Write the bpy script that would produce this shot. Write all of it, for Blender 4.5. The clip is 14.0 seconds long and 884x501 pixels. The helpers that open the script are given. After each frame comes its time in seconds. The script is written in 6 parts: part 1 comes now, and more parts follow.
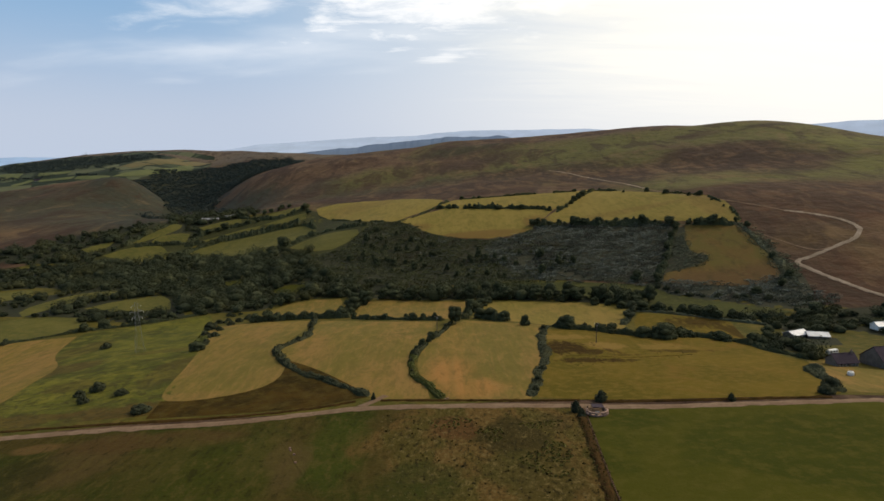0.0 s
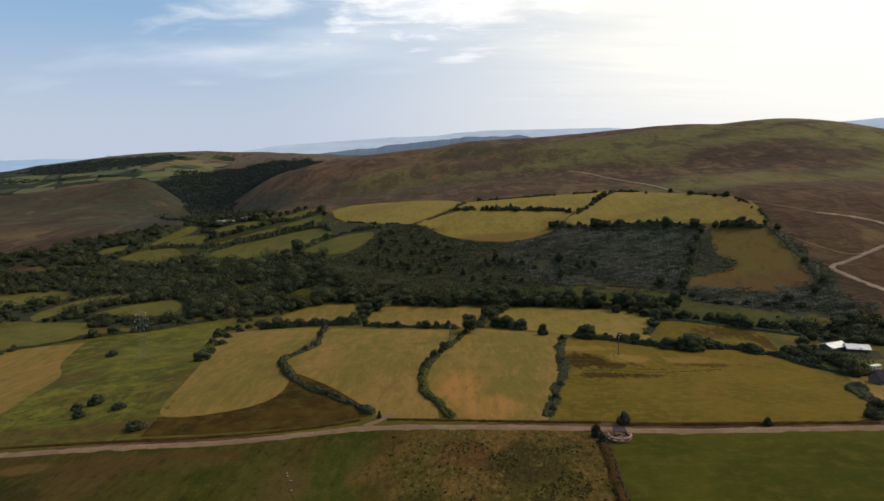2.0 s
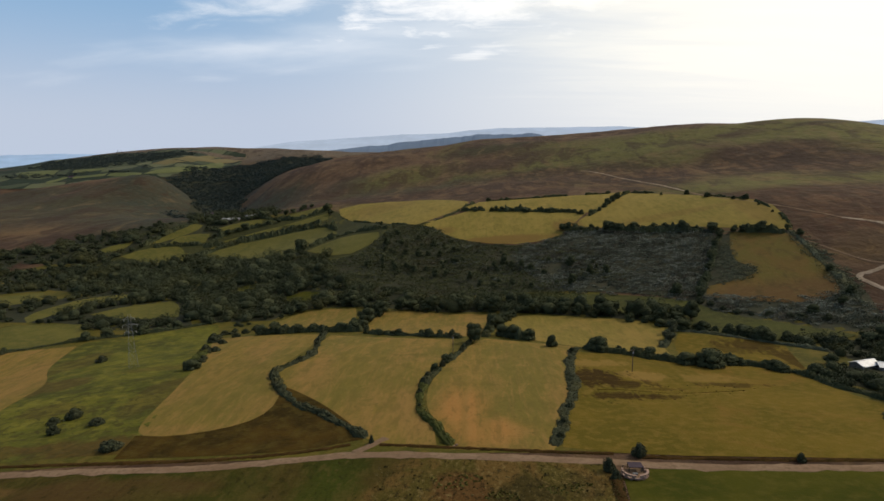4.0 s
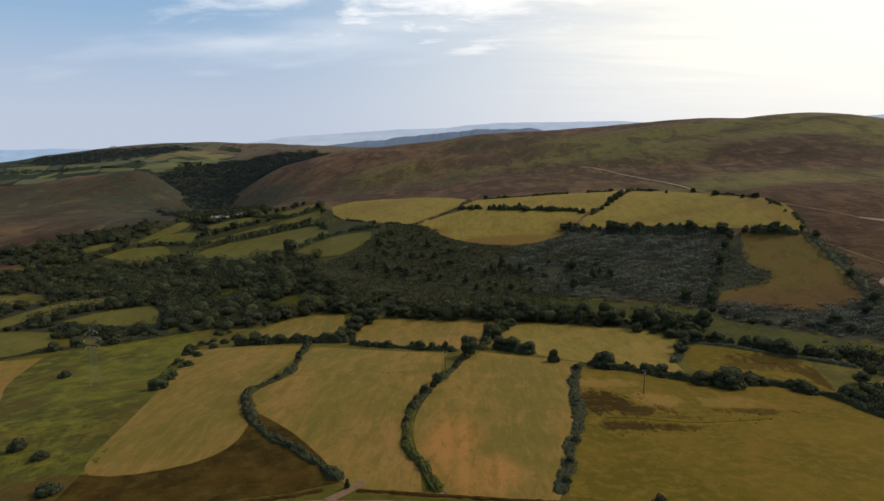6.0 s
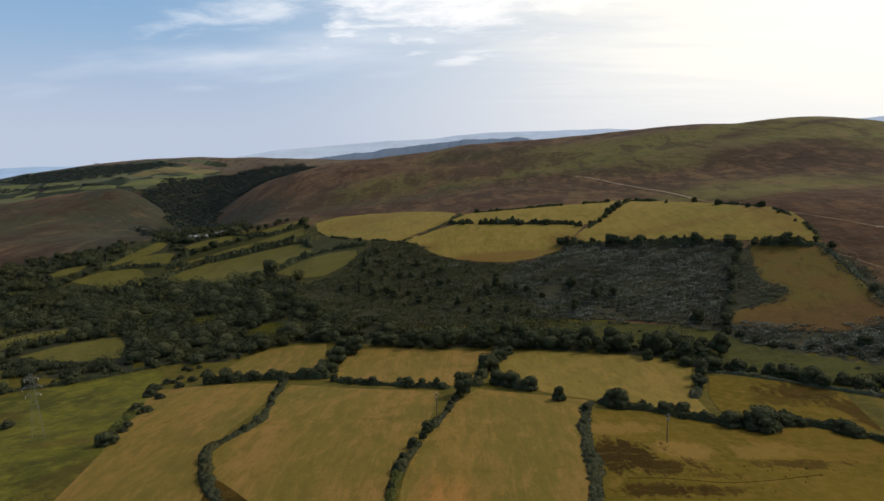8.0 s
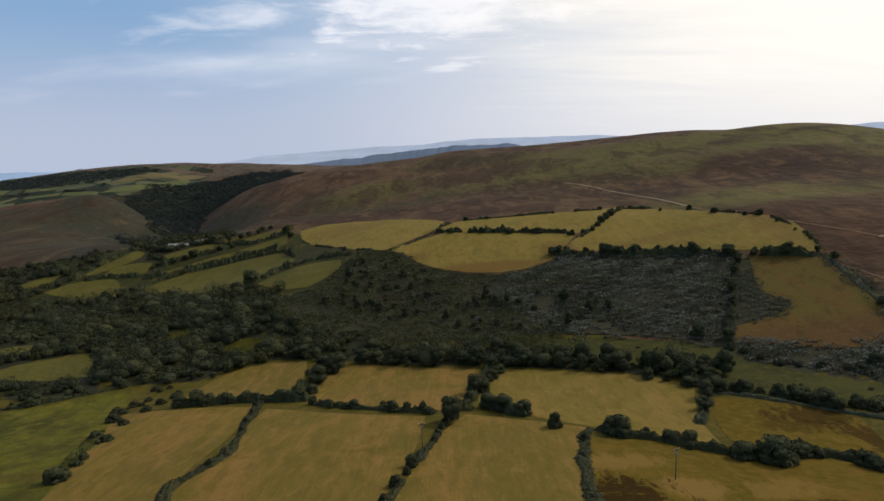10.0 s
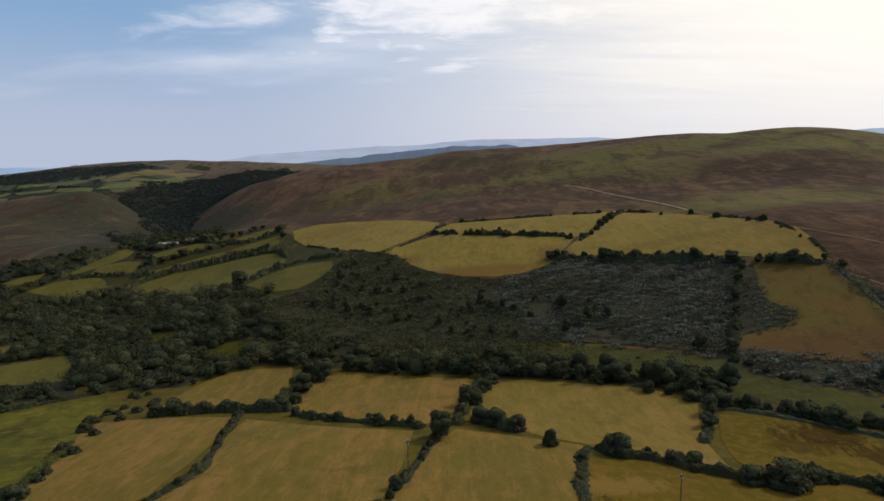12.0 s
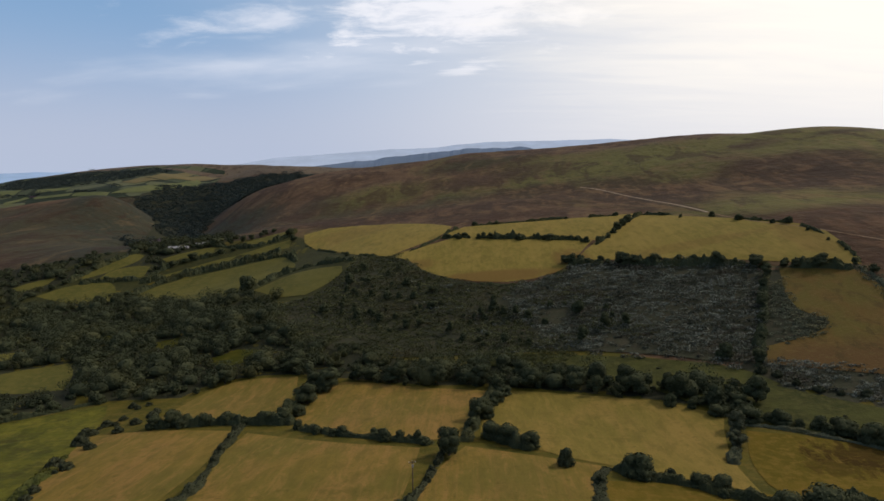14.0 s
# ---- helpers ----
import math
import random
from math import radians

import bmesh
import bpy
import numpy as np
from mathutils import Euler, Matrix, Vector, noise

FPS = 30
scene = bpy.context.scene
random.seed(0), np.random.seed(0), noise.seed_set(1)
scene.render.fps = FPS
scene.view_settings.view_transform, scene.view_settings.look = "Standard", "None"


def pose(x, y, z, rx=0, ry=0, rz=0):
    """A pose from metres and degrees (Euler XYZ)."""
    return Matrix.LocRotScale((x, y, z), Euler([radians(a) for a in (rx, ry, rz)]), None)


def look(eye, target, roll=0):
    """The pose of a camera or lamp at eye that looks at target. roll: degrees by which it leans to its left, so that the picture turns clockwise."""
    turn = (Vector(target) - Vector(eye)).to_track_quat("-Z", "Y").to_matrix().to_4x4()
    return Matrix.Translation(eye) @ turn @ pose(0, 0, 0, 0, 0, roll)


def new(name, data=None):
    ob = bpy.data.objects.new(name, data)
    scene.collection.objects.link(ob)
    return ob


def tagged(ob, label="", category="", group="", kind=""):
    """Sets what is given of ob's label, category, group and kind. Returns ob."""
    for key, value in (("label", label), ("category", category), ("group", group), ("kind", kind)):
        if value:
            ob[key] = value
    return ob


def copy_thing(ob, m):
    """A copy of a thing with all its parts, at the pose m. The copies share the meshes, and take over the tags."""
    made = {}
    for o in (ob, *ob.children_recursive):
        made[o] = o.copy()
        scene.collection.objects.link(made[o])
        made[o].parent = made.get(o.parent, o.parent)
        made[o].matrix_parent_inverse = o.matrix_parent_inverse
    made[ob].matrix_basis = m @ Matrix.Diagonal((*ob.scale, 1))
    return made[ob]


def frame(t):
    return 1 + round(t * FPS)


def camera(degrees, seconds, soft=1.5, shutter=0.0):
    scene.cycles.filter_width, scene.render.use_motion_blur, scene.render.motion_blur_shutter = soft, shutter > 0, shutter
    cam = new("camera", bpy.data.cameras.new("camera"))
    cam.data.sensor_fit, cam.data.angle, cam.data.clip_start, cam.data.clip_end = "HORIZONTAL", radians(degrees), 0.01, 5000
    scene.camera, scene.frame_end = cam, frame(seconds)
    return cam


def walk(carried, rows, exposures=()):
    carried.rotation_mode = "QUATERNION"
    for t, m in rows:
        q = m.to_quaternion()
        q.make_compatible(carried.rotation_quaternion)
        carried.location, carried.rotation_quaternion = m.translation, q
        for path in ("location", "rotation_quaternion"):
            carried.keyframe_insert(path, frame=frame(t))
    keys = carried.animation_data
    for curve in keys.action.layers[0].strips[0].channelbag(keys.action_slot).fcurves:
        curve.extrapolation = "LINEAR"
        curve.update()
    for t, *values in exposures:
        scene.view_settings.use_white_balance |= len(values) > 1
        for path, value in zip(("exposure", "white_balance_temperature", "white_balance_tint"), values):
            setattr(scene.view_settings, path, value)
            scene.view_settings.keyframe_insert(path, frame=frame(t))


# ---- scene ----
cam = camera(70.67, 14.0, soft=1.6)
PATH = [
    (0, 0.00, 0.00, 70.00, 81.22, 0.69, -0.11),
    (0.5, 0.63, 3.16, 70.10, 81.17, 0.74, 0.33),
    (1, 1.45, 6.36, 70.10, 81.32, 0.92, 0.73),
    (1.5, 2.14, 9.35, 70.36, 81.34, 1.02, 1.33),
    (2, 2.75, 12.50, 70.69, 81.24, 0.95, 1.69),
    (2.5, 3.53, 16.05, 71.14, 81.17, 0.83, 2.00),
    (3, 4.14, 19.63, 71.47, 81.29, 0.82, 2.45),
    (5.5, 6.76, 44.53, 72.36, 80.51, 0.46, 2.86),
    (6, 6.93, 51.28, 72.65, 80.55, 0.55, 2.65),
    (6.5, 6.80, 58.56, 72.68, 80.69, 0.87, 2.34),
    (7, 6.57, 65.81, 72.76, 80.87, 1.12, 2.03),
    (7.5, 6.65, 72.84, 73.03, 81.13, 1.37, 1.80),
    (8, 6.60, 79.19, 73.63, 81.48, 1.57, 1.64),
    (8.5, 6.61, 84.29, 74.34, 81.85, 1.59, 1.27),
    (11, 8.01, 102.31, 73.57, 81.99, 1.36, 0.47),
    (11.5, 8.62, 105.35, 73.46, 81.97, 1.05, 0.51),
    (12, 9.15, 108.21, 73.51, 82.04, 0.80, 0.53),
    (12.5, 9.73, 110.87, 73.63, 82.12, 0.90, 0.80),
    (13, 10.28, 113.79, 73.46, 82.24, 0.99, 1.10),
    (13.5, 10.59, 116.65, 73.14, 82.31, 1.08, 1.49),
    (14, 11.07, 119.45, 73.04, 82.30, 1.08, 1.87),
]
walk(cam, [(t, pose(*row)) for t, *row in PATH], [(0, 0.04, 6500, 10), (5.5, 0.0, 6500, 10), (8.5, -0.03, 6400, 11), (11, -0.15, 6310, 14), (14, -0.14, 6310, 14)])

# ---- light ----
SUN_AZ, SUN_EL = 60.0, 40.0
TO_SUN = Vector((math.sin(radians(SUN_AZ)) * math.cos(radians(SUN_EL)),
                 math.cos(radians(SUN_AZ)) * math.cos(radians(SUN_EL)), math.sin(radians(SUN_EL))))
sun = new("sun", bpy.data.lights.new("sun", "SUN"))
sun.data.energy, sun.data.angle, sun.data.color = 2.3, radians(0.6), (1.0, 0.87, 0.70)
sun.matrix_world = look(TO_SUN * 900, (0, 0, 0))


class Nodes:
    """A short hand for node trees."""

    def __init__(self, tree):
        self.tree = tree
        tree.nodes.clear()

    def put(self, value, socket):
        if isinstance(value, bpy.types.NodeSocket):
            self.tree.links.new(value, socket)
        elif value is not None:
            socket.default_value = value

    def add(self, kind, *inputs, **settings):
        node = self.tree.nodes.new(kind)
        for key, value in settings.items():
            setattr(node, key, value)
        for i, value in enumerate(inputs):
            self.put(value, node.inputs[i])
        return node

    def math(self, op, a, b=0.0, c=0.0, clamp=False):
        return self.add("ShaderNodeMath", a, b, c, operation=op, use_clamp=clamp).outputs[0]

    def vec(self, op, a, b=(0, 0, 0)):
        node = self.add("ShaderNodeVectorMath", a, b, operation=op)
        return node.outputs["Value" if op in ("DOT_PRODUCT", "LENGTH") else "Vector"]

    def mix(self, f, a, b, blend="MIX"):
        node = self.tree.nodes.new("ShaderNodeMix")
        node.data_type, node.blend_type = "RGBA", blend
        for value, k in ((f, 0), (a, 6), (b, 7)):
            if isinstance(value, tuple) and len(value) == 3:
                value = (*value, 1)
            self.put(value, node.inputs[k])
        return node.outputs[2]

    def noise(self, vector, scale, detail=4.0, rough=0.55, distort=0.0):
        node = self.tree.nodes.new("ShaderNodeTexNoise")
        self.put(vector, node.inputs["Vector"])
        node.inputs["Scale"].default_value, node.inputs["Detail"].default_value = scale, detail
        node.inputs["Roughness"].default_value, node.inputs["Distortion"].default_value = rough, distort
        return node.outputs["Fac"]

    def span(self, value, lo, hi):
        node = self.add("ShaderNodeMapRange", value, lo, hi, 0.0, 1.0, interpolation_type="SMOOTHSTEP")
        return node.outputs[0]

    def scaled(self, vector, scale, turn=0.0, shift=(0, 0, 0)):
        node = self.tree.nodes.new("ShaderNodeMapping")
        self.put(vector, node.inputs[0])
        node.inputs[1].default_value, node.inputs[2].default_value, node.inputs[3].default_value = shift, (0, 0, radians(turn)), scale
        return node.outputs[0]


def build_sky():
    world = bpy.data.worlds.new("summer_sky")
    scene.world = world
    world.use_nodes = True
    n = Nodes(world.node_tree)
    sky = n.add("ShaderNodeTexSky", sky_type="NISHITA", sun_disc=False, sun_elevation=radians(SUN_EL), sun_rotation=radians(SUN_AZ),
                altitude=200.0, air_density=1.0, dust_density=1.6, ozone_density=1.6)
    way = n.add("ShaderNodeTexCoord").outputs["Generated"]
    xyz = n.add("ShaderNodeSeparateXYZ", way).outputs
    up = n.math("MAXIMUM", xyz[2], 0.0)
    flat = n.math("ADD", up, 0.16)
    high = n.add("ShaderNodeCombineXYZ", n.math("DIVIDE", xyz[0], flat), n.math("DIVIDE", xyz[1], flat), 0.0).outputs[0]
    near_sun = n.math("MAXIMUM", n.vec("DOT_PRODUCT", way, tuple(TO_SUN)), 0.0)
    az = n.math("MULTIPLY", n.math("ARCTAN2", xyz[0], xyz[1]), 180 / math.pi)
    el = n.math("MULTIPLY", n.math("ARCSINE", xyz[2]), 180 / math.pi)
    fleece = n.noise(n.scaled(high, (1.0, 1.5, 1.0), 12, (3.1, 0.4, 0)), 3.2, 8.0, 0.62, 0.3)
    wisps = n.noise(n.scaled(high, (0.6, 2.6, 1.0), -10, (1.7, 5.2, 0)), 2.0, 6.0, 0.58, 0.5)

    streak = n.noise(n.scaled(high, (0.9, 1.5, 1.0), -6, (4.7, 2.2, 0)), 1.3, 5.0, 0.5, 0.3)

    def bank(a0, e0, wide, tall, tilt, grain, lo, hi):
        """A cloud bank at a bearing and height, torn by noise."""
        da, de = n.math("SUBTRACT", az, a0), n.math("SUBTRACT", el, e0)
        de = n.math("SUBTRACT", de, n.math("MULTIPLY", da, tilt))
        r = n.math("SQRT", n.math("ADD", n.math("POWER", n.math("DIVIDE", da, wide), 2.0), n.math("POWER", n.math("DIVIDE", de, tall), 2.0)))
        body = n.math("SUBTRACT", 1.0, n.math("MULTIPLY", r, 0.62))
        return n.span(n.math("ADD", body, n.math("MULTIPLY", n.math("SUBTRACT", grain, 0.5), 2.6)), lo, hi)

    clouds = [n.math("MULTIPLY", bank(0.5, 13.0, 13.0, 3.2, 0.05, fleece, 0.26, 1.05), 1.0),
              n.math("MULTIPLY", bank(-18.0, 12.4, 8.0, 1.6, 0.08, fleece, 0.25, 1.3), 0.65),
              n.math("MULTIPLY", bank(-14.0, 9.1, 17.0, 1.5, 0.10, streak, 0.05, 1.5), 0.62),
              n.math("MULTIPLY", bank(0.5, 8.7, 2.4, 0.5, 0.03, wisps, 0.3, 0.9), 0.7)]
    high_cloud = n.math("MULTIPLY", n.span(fleece, 0.52, 0.70), n.span(el, 15.0, 22.0))
    cover = high_cloud
    for c in clouds:
        cover = n.math("MAXIMUM", cover, c)
    veil = n.math("MULTIPLY", n.span(n.math("ADD", near_sun, n.math("MULTIPLY", n.math("SUBTRACT", wisps, 0.5), 0.30)), 0.46, 0.86), n.span(el, 0.0, 9.0))
    haze_blue, haze_sun = n.mix(n.span(el, 2.0, 14.0), (6.4, 7.3, 8.9), (3.4, 5.8, 8.8)), (12.6, 12.3, 11.6)
    haze = n.mix(n.span(el, 55.0, 0.0), sky.outputs[0], n.mix(n.span(near_sun, 0.16, 0.84), haze_blue, haze_sun))
    colour = n.mix(n.math("MULTIPLY", cover, 0.9), haze, n.mix(n.span(near_sun, 0.3, 0.8), (12.4, 12.6, 12.9), (14.4, 14.0, 13.2)))
    colour = n.mix(veil, colour, (15.0, 14.2, 12.3))
    back = n.add("ShaderNodeBackground", colour, 0.080)
    n.add("ShaderNodeOutputWorld", back.outputs[0])


build_sky()


# ---- materials ----
def surface(name, paint, rough=0.9, bump=None, bump_size=0.1, leaf=0.0):
    """A material whose colour is made by paint(nodes, place)."""
    m = bpy.data.materials.new(name)
    m.use_nodes = True
    n = Nodes(m.node_tree)
    place = n.add("ShaderNodeTexCoord").outputs["Object"]
    shader = n.tree.nodes.new("ShaderNodeBsdfPrincipled")
    colour = paint(n, place)
    if isinstance(colour, tuple) and len(colour) == 3:
        colour = (*colour, 1)
    n.put(colour, shader.inputs["Base Color"])
    shader.inputs["Roughness"].default_value = rough
    shader.inputs["Specular IOR Level"].default_value = 0.15 if rough < 0.94 else 0.09 if rough < 0.96 else 0.03
    if bump:
        b = n.add("ShaderNodeBump")
        b.inputs["Strength"].default_value, b.inputs["Distance"].default_value = 0.8, bump_size
        n.put(n.noise(place, bump, 4.0, 0.6), b.inputs["Height"])
        n.put(b.outputs[0], shader.inputs["Normal"])
    out = shader.outputs[0]
    if leaf:
        thin = n.tree.nodes.new("ShaderNodeBsdfTranslucent")
        n.put(colour, thin.inputs[0])
        out = n.add("ShaderNodeMixShader", leaf, out, thin.outputs[0]).outputs[0]
    n.add("ShaderNodeOutputMaterial", out)
    return m


def mottled(dark, mid, light, big=0.03, fine=0.6, edges=(0.35, 0.65)):
    def paint(n, p):
        base = n.mix(n.span(n.noise(p, big, 5.0, 0.6, 0.6), *edges), dark, mid)
        return n.mix(n.math("MULTIPLY", n.span(n.noise(p, fine, 5.0, 0.65), 0.42, 0.72), 0.75), base, light)
    return paint


def blotch(n, p, warp, cx, cy, rx, ry, lo=1.12, hi=0.72, tear=2.2):
    """A patch of ground round a place in the plan, with a torn edge."""
    q = n.scaled(p, (1 / rx, 1 / ry, 0))
    d = n.vec("LENGTH", n.vec("SUBTRACT", q, (cx / rx, cy / ry, 0)))
    return n.span(n.math("ADD", d, n.math("MULTIPLY", n.math("SUBTRACT", warp, 0.5), tear)), lo, hi)


def mown(tan, green, dry, turn, spots=()):
    """Cut hay ground: faint swaths, greener and burnt patches, thin tussocks."""
    def paint(n, p):
        warp = n.noise(p, 0.05, 6.0, 0.64, 0.5)
        base = n.mix(n.span(n.noise(p, 0.014, 5.0, 0.60, 0.5), 0.38, 0.62), tan, green)
        base = n.mix(n.math("MULTIPLY", n.span(n.noise(n.scaled(p, (1.3, 0.6, 1), turn), 0.05, 6.0, 0.68, 0.3), 0.46, 0.62), 0.75), base, dry)
        base = n.mix(n.math("MULTIPLY", n.span(n.noise(n.scaled(p, (1, 1, 1), 0, (31, 17, 3)), 0.075, 6.0, 0.70, 0.3), 0.52, 0.62), 0.65), base, tuple(0.80 * c for c in green))
        for cx, cy, rx, ry, f, tone in spots:
            base = n.mix(n.math("MULTIPLY", blotch(n, p, warp, cx, cy, rx, ry, 1.35, 0.45, 1.5), f), base, {"g": green, "d": dry, "t": tan, "o": (0.275, 0.132, 0.036)}[tone])
        rows = n.noise(n.scaled(p, (0.24, 0.008, 0.05), turn), 1.0, 3.0, 0.6, 0.15)
        base = n.mix(n.math("MULTIPLY", n.span(rows, 0.44, 0.60), 0.32), base, green)
        fine = n.noise(n.scaled(p, (0.8, 0.03, 0.05), turn + 5), 1.0, 3.0, 0.65, 0.1)
        base = n.mix(n.math("MULTIPLY", n.span(fine, 0.50, 0.64), 0.30), base, dry)
        clump = n.noise(n.scaled(p, (1, 0.3, 1), turn), 0.30, 7.0, 0.72, 0.4)
        base = n.mix(n.math("MULTIPLY", n.span(clump, 0.50, 0.60), 0.42), base, tuple(0.74 * c for c in green))
        base = n.mix(n.math("MULTIPLY", n.span(clump, 0.48, 0.38), 0.42), base, tuple(1.12 * c for c in dry))
        speck = n.noise(p, 0.55, 6.0, 0.74, 0.3)
        base = n.mix(n.math("MULTIPLY", n.span(speck, 0.57, 0.66), 0.55), base, tuple(0.60 * c for c in green))
        return n.mix(n.math("MULTIPLY", n.span(n.noise(p, 1.6, 4.0, 0.7), 0.42, 0.70), 0.26), base, tuple(0.62 * c for c in tan))
    return paint


def grazed(n, p):
    """Grazed grass with dark rush beds on its wet side and tawny worn ground."""
    base = mottled((0.079, 0.062, 0.009), (0.110, 0.078, 0.012), (0.148, 0.097, 0.021), 0.035, 0.35)(n, p)
    warp = n.noise(n.scaled(p, (1, 0.4, 1)), 0.22, 8.0, 0.78, 0.6)
    base = n.mix(n.math("MULTIPLY", n.span(n.noise(n.scaled(p, (1, 1, 1), 0, (11, 5, 0)), 0.03, 5.0, 0.66, 1.0), 0.54, 0.66), 0.5), base, (0.150, 0.082, 0.020))
    fine = n.span(n.noise(p, 0.75, 4.0, 0.7), 0.56, 0.70)
    base = n.mix(n.math("MULTIPLY", fine, 0.35), base, (0.055, 0.040, 0.009))
    for cx, cy, rx, ry, f in ((50, 255, 12, 5, 0.6), (64, 238, 8, 6, 0.7), (86, 238, 9, 6, 0.5)):
        base = n.mix(n.math("MULTIPLY", blotch(n, p, warp, cx, cy, rx, ry, 1.25, 0.70, 4.0), f), base, (0.190, 0.120, 0.034))
    bed = n.noise(n.scaled(p, (0.5, 1.3, 1), 8, (2, 6, 0)), 0.55, 6.0, 0.72, 0.5)
    for cx, cy, rx, ry, f in ((47, 234, 9, 10, 1.0), (55, 227, 9, 5, 0.9), (50, 214, 9, 3.0, 0.9), (61, 214, 7, 2.5, 0.8), (90, 229, 10, 3, 0.7), (66, 222, 5, 2, 0.5), (125, 292, 14, 9, 0.8), (132, 270, 8, 14, 0.8), (114, 285, 10, 7, 0.5)):
        base = n.mix(n.math("MULTIPLY", n.math("MULTIPLY", blotch(n, p, warp, cx, cy, rx, ry, 1.25, 0.75, 4.6), n.span(bed, 0.32, 0.48)), f), base, (0.032, 0.019, 0.005))
    return base


def slope_grass(n, p):
    """Uneven bright grass with mossy hollows, sheep paths, dark tussocks and worn tawny turf."""
    base = mottled((0.044, 0.048, 0.006), (0.094, 0.092, 0.009), (0.146, 0.130, 0.017), 0.030, 0.14, (0.38, 0.62))(n, p)
    warp = n.noise(p, 0.06, 6.0, 0.66, 0.6)
    base = n.mix(n.math("MULTIPLY", n.span(n.noise(n.scaled(p, (1, 2.0, 1), 35, (3, 9, 0)), 0.055, 7.0, 0.74, 0.8), 0.52, 0.62), 0.65), base, (0.046, 0.042, 0.008))
    for cx, cy, rx, ry, f in ((-165, 258, 22, 12, 0.6), (-100, 185, 22, 9, 0.85), (-150, 186, 34, 8, 0.75), (-104, 232, 8, 24, 0.4), (-138, 222, 12, 8, 0.4), (-178, 300, 10, 20, 0.4), (-120, 268, 26, 5, 0.45)):
        base = n.mix(n.math("MULTIPLY", blotch(n, p, warp, cx, cy, rx, ry), f), base, (0.070, 0.042, 0.009))
    low = blotch(n, p, warp, -132, 205, 50, 36, 1.3, 0.5, 2.0)
    tussock = n.span(n.noise(n.scaled(p, (0.8, 0.8, 1), 20), 0.30, 7.0, 0.76, 0.5), 0.49, 0.57)
    base = n.mix(n.math("MULTIPLY", n.math("MULTIPLY", tussock, n.math("ADD", n.math("MULTIPLY", low, 0.5), 0.35)), 0.8), base, (0.034, 0.030, 0.006))
    return n.mix(n.math("MULTIPLY", n.span(n.noise(p, 0.5, 4.0, 0.7), 0.50, 0.66), 0.3), base, (0.044, 0.042, 0.008))


def fore_paint(n, p):
    """Green and brown foreground turf in shade-darkened tones, with a tawny rush bed beside the bank."""
    long = n.scaled(p, (1, 0.55, 1), 4)
    warp = n.noise(long, 0.05, 7.0, 0.68, 0.5)
    patches = n.noise(n.scaled(p, (1, 0.7, 1), 10, (4, 7, 0)), 0.032, 7.0, 0.68, 0.8)
    # Tones set dark, so the foreground's shade lies in the turf colour.
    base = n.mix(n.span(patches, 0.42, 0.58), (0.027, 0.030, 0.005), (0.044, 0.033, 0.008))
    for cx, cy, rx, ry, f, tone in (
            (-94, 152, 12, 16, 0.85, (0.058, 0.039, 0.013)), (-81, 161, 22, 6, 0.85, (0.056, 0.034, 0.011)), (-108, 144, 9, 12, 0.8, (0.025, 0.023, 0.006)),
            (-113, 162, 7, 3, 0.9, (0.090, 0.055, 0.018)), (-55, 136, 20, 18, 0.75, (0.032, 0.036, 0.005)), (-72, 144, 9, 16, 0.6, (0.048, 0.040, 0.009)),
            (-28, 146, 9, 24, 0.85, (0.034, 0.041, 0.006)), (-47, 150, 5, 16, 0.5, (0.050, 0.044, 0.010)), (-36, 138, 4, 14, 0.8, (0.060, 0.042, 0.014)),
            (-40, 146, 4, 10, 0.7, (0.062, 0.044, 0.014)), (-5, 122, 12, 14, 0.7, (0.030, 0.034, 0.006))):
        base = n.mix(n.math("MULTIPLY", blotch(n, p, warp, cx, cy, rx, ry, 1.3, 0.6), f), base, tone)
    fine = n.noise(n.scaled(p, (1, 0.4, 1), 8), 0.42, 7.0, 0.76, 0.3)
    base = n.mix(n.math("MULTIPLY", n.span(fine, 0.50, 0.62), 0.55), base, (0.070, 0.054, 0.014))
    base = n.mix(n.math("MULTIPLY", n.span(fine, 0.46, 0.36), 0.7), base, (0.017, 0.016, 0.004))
    rush = n.mix(n.span(n.noise(long, 0.09, 6.0, 0.66, 0.7), 0.42, 0.58), (0.058, 0.046, 0.010), (0.088, 0.054, 0.015))
    for cx, cy, rx, ry, f, tone in (
            (17, 147, 9, 11, 0.95, (0.034, 0.026, 0.007)), (2, 155, 7, 8, 0.8, (0.074, 0.036, 0.012)), (-5, 124, 10, 12, 0.8, (0.032, 0.034, 0.007)),
            (15, 128, 8, 9, 0.7, (0.044, 0.040, 0.009)), (28, 153, 6, 7, 0.6, (0.048, 0.034, 0.010)), (24, 118, 9, 16, 0.5, (0.050, 0.036, 0.010))):
        rush = n.mix(n.math("MULTIPLY", blotch(n, p, warp, cx, cy, rx, ry, 1.2, 0.7, 3.0), f), rush, tone)
    speck = n.noise(n.scaled(p, (1, 0.5, 1), 0, (2, 6, 1)), 0.80, 7.0, 0.80, 0.3)
    light = n.math("MULTIPLY", n.span(speck, 0.54, 0.60), n.span(warp, 0.36, 0.54))
    rush = n.mix(n.math("MULTIPLY", light, 0.8), rush, (0.130, 0.094, 0.036))
    rush = n.mix(n.math("MULTIPLY", n.span(speck, 0.47, 0.42), 0.85), rush, (0.018, 0.014, 0.005))
    bed = n.math("MAXIMUM", blotch(n, p, warp, 12, 148, 31, 26, 1.12, 0.88, 1.6), blotch(n, p, warp, 18, 100, 22, 50, 1.12, 0.88, 1.6))
    return n.mix(bed, base, rush)


